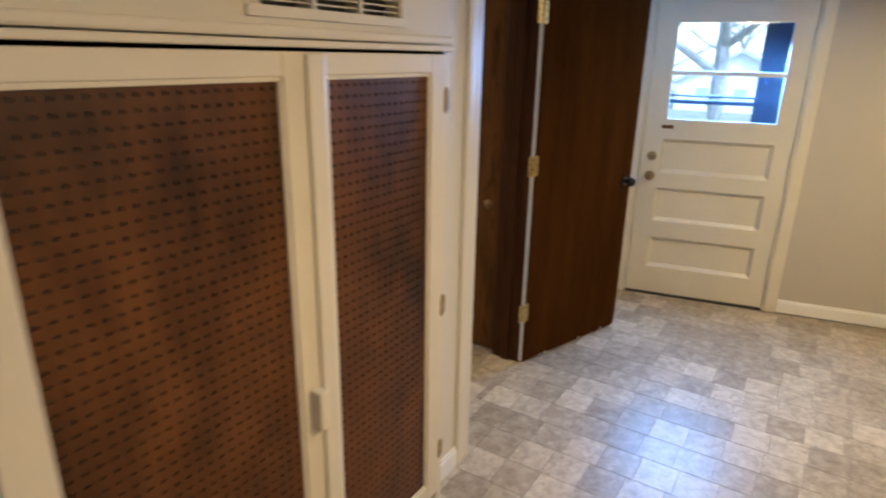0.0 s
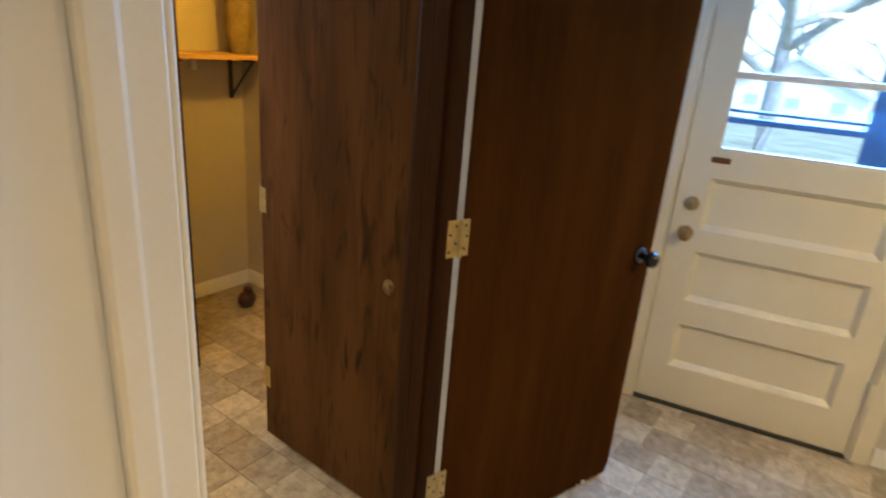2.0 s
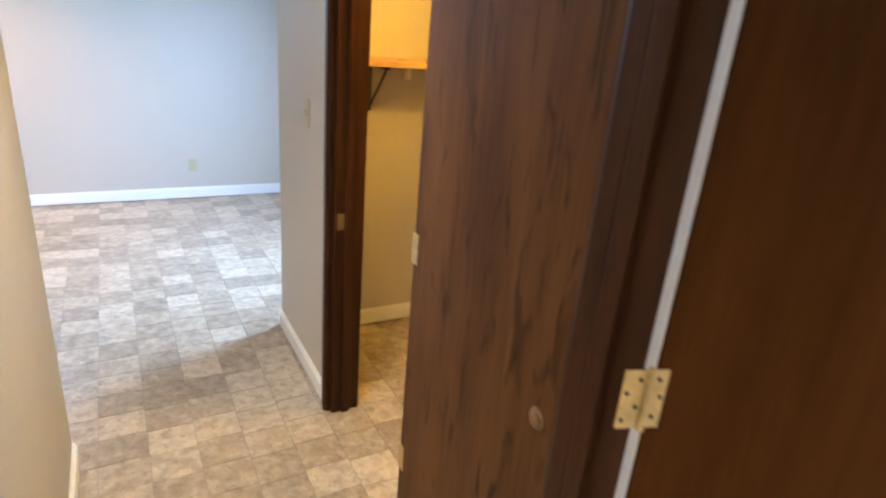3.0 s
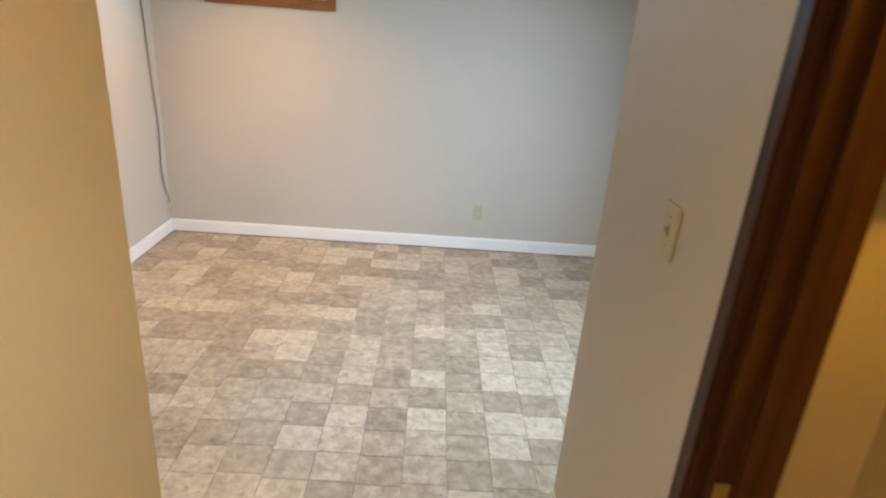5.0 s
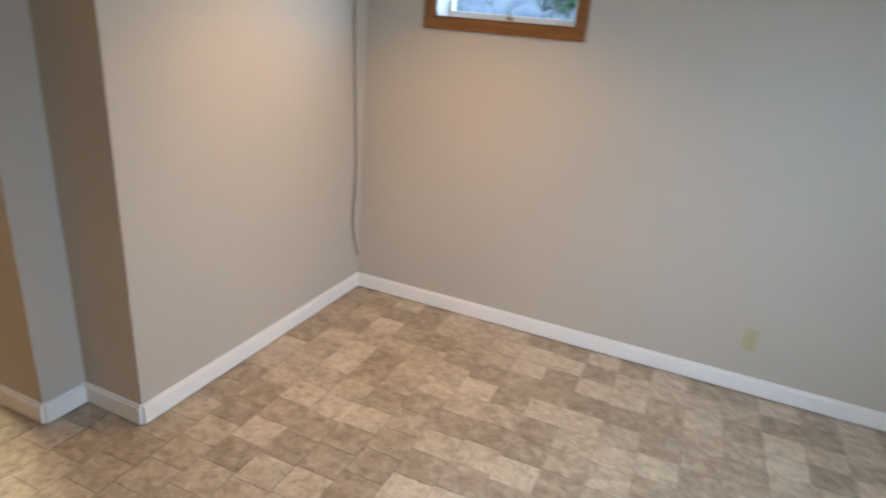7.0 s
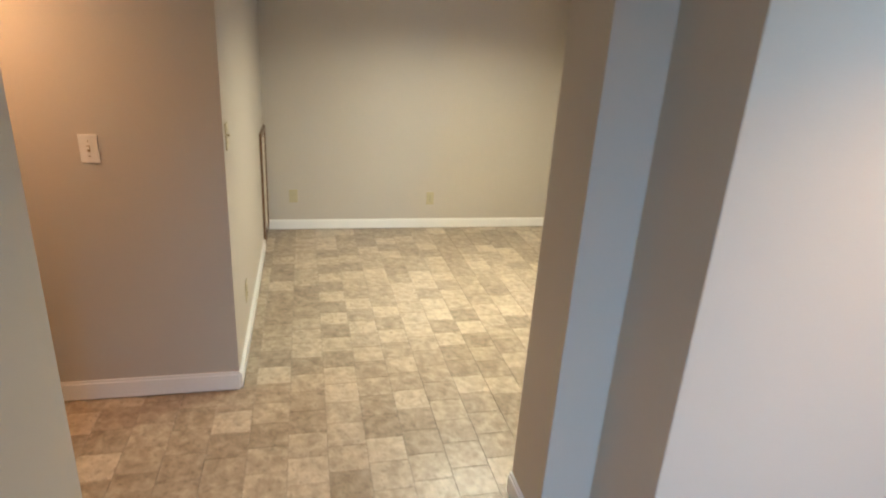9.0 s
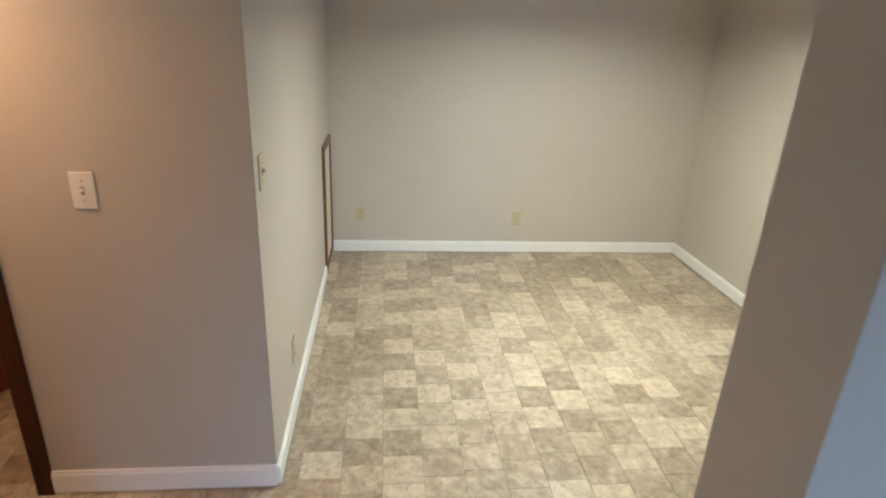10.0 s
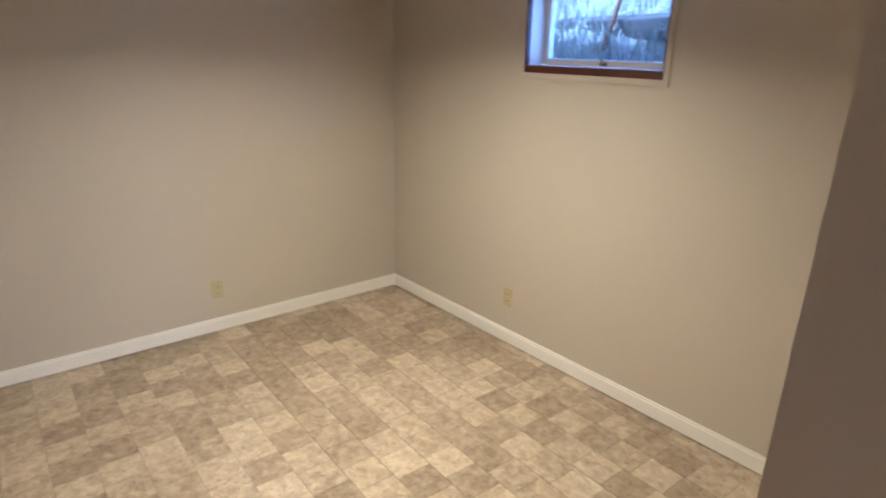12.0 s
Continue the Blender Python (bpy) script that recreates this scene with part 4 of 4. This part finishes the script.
def tree(x, y, h, r, seed):
    rnd = random.Random(seed)
    root = empty("bare_tree", "large bare winter tree with spreading grey limbs", "tree", m=pose(x, y, -0.5 - 0.04 * (x - 2.72)))

    def limb(bm, p, d, length, r0, depth):
        n = 5
        prev = None
        for i in range(n + 1):
            f = i / n
            rr = r0 * (1 - 0.55 * f)
            q = d.to_track_quat("Z", "Y")
            ringv = [bm.verts.new(p + q @ Vector((rr * math.cos(k * math.tau / 7), rr * math.sin(k * math.tau / 7), 0))) for k in range(7)]
            if prev:
                for k in range(7):
                    bm.faces.new((prev[k], prev[(k + 1) % 7], ringv[(k + 1) % 7], ringv[k]))
            prev = ringv
            if i < n:
                p = p + d * length / n
                d = (d + Vector((rnd.uniform(-0.12, 0.12), rnd.uniform(-0.12, 0.12), rnd.uniform(-0.03, 0.1)))).normalized()
                if depth > 0 and i >= (2 if depth == 3 else 1):
                    a = rnd.uniform(0, math.tau)
                    side = (d * rnd.uniform(0.5, 0.9) + Vector((math.cos(a), math.sin(a), 0.15)) * 0.9).normalized()
                    limb(bm, p.copy(), side, length * rnd.uniform(0.5, 0.75), rr * 0.6, depth - 1)

    bm = bmesh.new()
    limb(bm, Vector((0, 0, -0.3)), Vector((0, 0, 1)), h, r, 0)
    part("trunk", bm, BARK, root)
    bm = bmesh.new()
    for k in range(6):
        a = k * math.tau / 6 + rnd.uniform(-0.4, 0.4)
        z = h * rnd.uniform(0.28, 0.8)
        limb(bm, Vector((0, 0, z)), Vector((math.cos(a) * 0.9, math.sin(a) * 0.9, rnd.uniform(0.35, 0.8))).normalized(), h * rnd.uniform(0.5, 0.8), r * 0.5, 3)
    part("crown", bm, BARK, root)


tree(21, 0.46, 8.0, 0.30, 3)
tree(78, 16, 11.0, 0.40, 5)
tree(80, -3, 11.0, 0.40, 8)
tree(84, 8, 12.0, 0.40, 9)

# banks of soil and dry grass outside the north windows
SOIL = material("grey_gravel_soil", (0.20, 0.20, 0.21), 0.95, var=0.5, scale=7, fine=50, bump=0.6)
TIMBER = material("weathered_landscape_timber", (0.15, 0.15, 0.16), 0.8, var=0.3, scale=4, fine=40, bump=0.3, stretch=(0.6, 6, 6))
BLADE = material("pale_green_grass", (0.20, 0.24, 0.13), 0.8, var=0.5, scale=3, fine=20, bump=0.1)


STRAW = material("pale_straw_ground", (0.42, 0.45, 0.46), 0.95, var=0.45, scale=9, fine=60, bump=0.6)
PALEBLADE = material("pale_dry_blades", (0.52, 0.56, 0.52), 0.8, var=0.4, scale=3, fine=20, bump=0.1)


def bank(name, x0, x1, y0, label, seed, blades, soil, blade):
    bm = bmesh.new()
    rnd = random.Random(seed)
    nx, ny = 30, 22
    grid = [[bm.verts.new((x0 + (x1 - x0) * i / nx, y0 + 2.6 * j / ny, 1.45 + 1.5 * (j / ny) + 0.05 * noise.noise((i * 0.5, j * 0.5, seed)))) for i in range(nx + 1)] for j in range(ny + 1)]
    for j in range(ny):
        for i in range(nx):
            bm.faces.new((grid[j][i], grid[j][i + 1], grid[j + 1][i + 1], grid[j + 1][i]))
    ob = finish(bm, name, soil)
    structure(ob, label, "ground")
    verts, faces = [], []
    for k in range(blades):
        u, v = rnd.uniform(0, 1), rnd.uniform(0.05, 1)
        bx, by, bz = x0 + (x1 - x0) * u, y0 + 2.6 * v, 1.44 + 1.5 * v
        a, ln, w = rnd.uniform(0, math.tau), rnd.uniform(0.08, 0.26), rnd.uniform(0.003, 0.007)
        dx, dy = math.cos(a), math.sin(a)
        b = len(verts)
        verts += [(bx - dy * w, by + dx * w, bz), (bx + dy * w, by - dx * w, bz), (bx + dx * ln * 0.35 + dy * w * 0.7, by + dy * ln * 0.35 - dx * w * 0.7, bz + ln * 0.65),
                  (bx + dx * ln * 0.35 - dy * w * 0.7, by + dy * ln * 0.35 + dx * w * 0.7, bz + ln * 0.65), (bx + dx * ln * 0.9, by + dy * ln * 0.9, bz + ln * 0.75)]
        faces += [(b, b + 1, b + 2, b + 3), (b + 3, b + 2, b + 4)]
    me = bpy.data.meshes.new(name + "_grass")
    me.from_pydata(verts, [], faces)
    me.materials.append(blade)
    tagged(new(name + "_grass", me), "tufts of pale dry grass on the bank", "grass", kind="stuff")


bank("ground_bank_1", -1.9, 1.0, 3.42, "grey gravelly soil bank outside the family room window", 2, 900, SOIL, BLADE)
bank("ground_bank_2", -6.2, -2.4, 3.25, "straw-covered bank outside the side room window", 7, 5200, STRAW, PALEBLADE)
LEAF = material("green_shrub_leaves", (0.06, 0.13, 0.04), 0.6, var=0.5, scale=6, fine=30, bump=0.1)


def shrub(x, y, z, spread, leaves, seed):
    rnd = random.Random(seed)
    root = empty("shrub", "small green leafy shrub on the bank outside the window", "shrub", m=pose(x, y, z))
    bm = bmesh.new()
    tips = []
    for k in range(9):
        a, tilt = rnd.uniform(0, math.tau), rnd.uniform(0.2, 0.8)
        d = Vector((math.cos(a) * tilt, math.sin(a) * tilt, 1)).normalized()
        ln = spread * rnd.uniform(0.7, 1.2)
        bmesh.ops.create_cone(bm, cap_ends=False, segments=6, radius1=0.008, radius2=0.003, depth=ln, matrix=Matrix.Translation(d * ln / 2) @ d.to_track_quat("Z", "Y").to_matrix().to_4x4())
        tips.append((d, ln))
    part("stems", bm, BARK, root)
    verts, faces = [], []
    for k in range(leaves):
        d, ln = rnd.choice(tips)
        c = d * ln * rnd.uniform(0.25, 1.05) + Vector((rnd.gauss(0, 0.05), rnd.gauss(0, 0.05), rnd.gauss(0, 0.05)))
        u = Vector((rnd.gauss(0, 1), rnd.gauss(0, 1), rnd.gauss(0, 0.6))).normalized()
        v = u.cross(Vector((rnd.gauss(0, 1), rnd.gauss(0, 1), 1))).normalized()
        s = rnd.uniform(0.015, 0.032)
        b = len(verts)
        verts += [tuple(c - u * s), tuple(c + v * s * 0.45), tuple(c + u * s), tuple(c - v * s * 0.45)]
        faces.append((b, b + 1, b + 2, b + 3))
    me = bpy.data.meshes.new("foliage")
    me.from_pydata(verts, [], faces)
    me.materials.append(LEAF)
    fo = new("foliage", me)
    fo.parent = root


shrub(-0.45, 3.95, 1.72, 0.30, 420, 3)
shrub(-0.95, 4.25, 1.90, 0.26, 300, 5)
bm = bmesh.new()
add_box(bm, -1.2, 1.2, -0.06, 0.06, -0.05, 0.07, 0.01)
tb = finish(bm, "landscape_timber", TIMBER)
tb.matrix_world = pose(-3.9, 3.85, 1.83, 16, 0, -14)
tagged(tb, "weathered grey landscape timber lying on the bank", "timber")
bm = bmesh.new()
bmesh.ops.create_cone(bm, cap_ends=True, segments=8, radius1=0.016, radius2=0.010, depth=1.1, matrix=Matrix.Translation((0, 0, 0.5)))
st = finish(bm, "reddish_stem", material("reddish_bark", (0.32, 0.15, 0.10), 0.8, var=0.3, scale=6, fine=40))
st.matrix_world = pose(-4.02, 3.72, 1.70, -12, 8, 0)
tagged(st, "thin reddish shrub stem growing on the bank", "shrub")

# ---- floor tiles ----


def tile_material(name, per_object):
    m = bpy.data.materials.new(name)
    m.use_nodes = True
    n, l = m.node_tree.nodes, m.node_tree.links
    bsdf = n["Principled BSDF"]
    geo = n.new("ShaderNodeNewGeometry")
    if per_object:
        rnd_out = n.new("ShaderNodeObjectInfo").outputs["Random"]
    else:
        rnd_out = geo.outputs["Random Per Island"]
    off = n.new("ShaderNodeVectorMath")
    off.operation = "MULTIPLY_ADD"
    comb = n.new("ShaderNodeCombineXYZ")
    for i in range(3):
        l.new(rnd_out, comb.inputs[i])
    l.new(comb.outputs[0], off.inputs[0])
    off.inputs[1].default_value = (37, 53, 71)
    l.new(geo.outputs["Position"], off.inputs[2])
    cloud, fine = n.new("ShaderNodeTexNoise"), n.new("ShaderNodeTexNoise")
    cloud.inputs["Scale"].default_value, cloud.inputs["Detail"].default_value, cloud.inputs["Roughness"].default_value = 20, 3, 0.6
    cloud.inputs["Distortion"].default_value = 0.35
    fine.inputs["Scale"].default_value, fine.inputs["Detail"].default_value = 75, 4
    l.new(off.outputs[0], cloud.inputs[0])
    l.new(off.outputs[0], fine.inputs[0])
    # each tile's own tone, from taupe to pale, with clouds inside it
    tone = n.new("ShaderNodeMapRange")
    tone.inputs["To Min"].default_value, tone.inputs["To Max"].default_value = -0.125, 0.205
    curve = n.new("ShaderNodeMath")
    curve.operation, curve.inputs[1].default_value = "POWER", 1.4
    l.new(rnd_out, curve.inputs[0])
    l.new(curve.outputs[0], tone.inputs[0])
    grain = n.new("ShaderNodeMath")
    grain.operation, grain.inputs[1].default_value = "MULTIPLY_ADD", 0.22
    l.new(fine.outputs[0], grain.inputs[0])
    l.new(tone.outputs[0], grain.inputs[2])
    value = n.new("ShaderNodeMath")
    value.operation, value.inputs[1].default_value = "MULTIPLY_ADD", 0.86
    l.new(cloud.outputs[0], value.inputs[0])
    l.new(grain.outputs[0], value.inputs[2])
    ramp = n.new("ShaderNodeValToRGB")
    e = ramp.color_ramp.elements
    e[0].position, e[0].color = 0.20, (0.185, 0.138, 0.094, 1)
    e[1].position, e[1].color = 0.86, (0.60, 0.505, 0.385, 1)
    mid = ramp.color_ramp.elements.new(0.52)
    mid.color = (0.375, 0.297, 0.213, 1)
    l.new(value.outputs[0], ramp.inputs[0])
    # small soft dark flecks, as of worn stone
    fleck, dot = n.new("ShaderNodeTexNoise"), n.new("ShaderNodeMapRange")
    fleck.inputs["Scale"].default_value, fleck.inputs["Detail"].default_value = 38, 2
    l.new(off.outputs[0], fleck.inputs[0])
    dot.inputs["From Min"].default_value, dot.inputs["From Max"].default_value = 0.58, 0.72
    dot.inputs["To Max"].default_value = 0.48
    l.new(fleck.outputs[0], dot.inputs[0])
    stain = n.new("ShaderNodeMix")
    stain.data_type = "RGBA"
    l.new(dot.outputs[0], stain.inputs["Factor"])
    l.new(ramp.outputs[0], stain.inputs[6])
    stain.inputs[7].default_value = (0.17, 0.130, 0.092, 1)
    l.new(stain.outputs[2], bsdf.inputs["Base Color"])
    rr = n.new("ShaderNodeMapRange")
    rr.inputs["To Min"].default_value, rr.inputs["To Max"].default_value = 0.32, 0.40
    l.new(cloud.outputs[0], rr.inputs[0])
    l.new(rr.outputs[0], bsdf.inputs["Roughness"])
    bp = n.new("ShaderNodeBump")
    bp.inputs["Strength"].default_value, bp.inputs["Distance"].default_value = 0.12, 0.002
    l.new(fine.outputs[0], bp.inputs["Height"])
    l.new(bp.outputs[0], bsdf.inputs["Normal"])
    return m


TILE_ONE, TILE_ALL = tile_material("stone_look_vinyl_tile", True), tile_material("stone_look_vinyl_field", False)
tile_shapes = {}


def tile_mesh(w, d):
    key = (round(w, 3), round(d, 3))
    if key not in tile_shapes:
        g, c = 0.0011, 0.0004
        a, b = w / 2 - g, d / 2 - g
        low = [(-a, -b, -0.0035), (a, -b, -0.0035), (a, b, -0.0035), (-a, b, -0.0035)]
        edge = [(-a, -b, -0.0003), (a, -b, -0.0003), (a, b, -0.0003), (-a, b, -0.0003)]
        top = [(-a + c, -b + c, 0), (a - c, -b + c, 0), (a - c, b - c, 0), (-a + c, b - c, 0)]
        fs = [(8, 9, 10, 11)] + [(i, (i + 1) % 4, 4 + (i + 1) % 4, 4 + i) for i in range(4)] + [(4 + i, 4 + (i + 1) % 4, 8 + (i + 1) % 4, 8 + i) for i in range(4)]
        tile_shapes[key] = (low + edge + top, fs)
    return tile_shapes[key]


field_v, field_f = [], []
one = bpy.data.meshes.new("tile")
TW, TD = 0.168, 0.152
v_, f_ = tile_mesh(TW, TD)
one.from_pydata(v_, [], f_)
one.materials.append(TILE_ONE)
count = 0
rnd = random.Random(11)


def lay(x0, x1, y0, y1, w, d, along_y):
    """Rows of tiles over a rectangle, each row shifted by its own amount."""
    global count
    n = int(math.ceil((x1 - x0) / w if along_y else (y1 - y0) / d)) + 1
    for i in range(n):
        shift = rnd.choice((0, 0, 0.12, 0.5) if along_y else (0, 0.15, 0.5, 0.33, 0.7)) * (d if along_y else w) + rnd.uniform(-0.012, 0.012)
        a = (y0 if along_y else x0) - shift
        while a < (y1 if along_y else x1):
            cx, cy = (x0 + (i + 0.5) * w, a + d / 2) if along_y else (a + w / 2, y0 + (i + 0.5) * d)
            near = along_y and -1.25 < cx < 1.13 and 0.15 < cy < 3.12 and count < 300
            tx0, tx1, ty0, ty1 = cx - w / 2, cx + w / 2, cy - d / 2, cy + d / 2
            a += d if along_y else w
            inside = tx0 >= x0 - 1e-6 and tx1 <= x1 + 1e-6 and ty0 >= y0 - 1e-6 and ty1 <= y1 + 1e-6
            if near and inside:
                t = new("tile", one)
                t.parent = floor
                t.location = (cx, cy, 0)
                count += 1
                continue
            tx0, tx1, ty0, ty1 = max(tx0, x0), min(tx1, x1), max(ty0, y0), min(ty1, y1)
            if tx1 - tx0 < 0.01 or ty1 - ty0 < 0.01:
                continue
            vs, fs = tile_mesh(tx1 - tx0, ty1 - ty0)
            b = len(field_v)
            field_v.extend(((tx0 + tx1) / 2 + x, (ty0 + ty1) / 2 + y, z) for x, y, z in vs)
            field_f.extend(tuple(b + k for k in f) for f in fs)


lay(-1.64, 2.0, -1.70, 3.16, TW, TD, True)
lay(-5.3, -1.64, -2.6, 3.12, 0.158, 0.163, False)
lay(-3.1, 3.3, -6.0, -1.70, TW, TD, True)
fm = bpy.data.meshes.new("tile_field")
fm.from_pydata(field_v, [], field_f)
fm.materials.append(TILE_ALL)
tf = new("tile_field", fm)
tf.parent = floor
tagged(tf, "the rest of the stone-look vinyl tiles", kind="stuff")
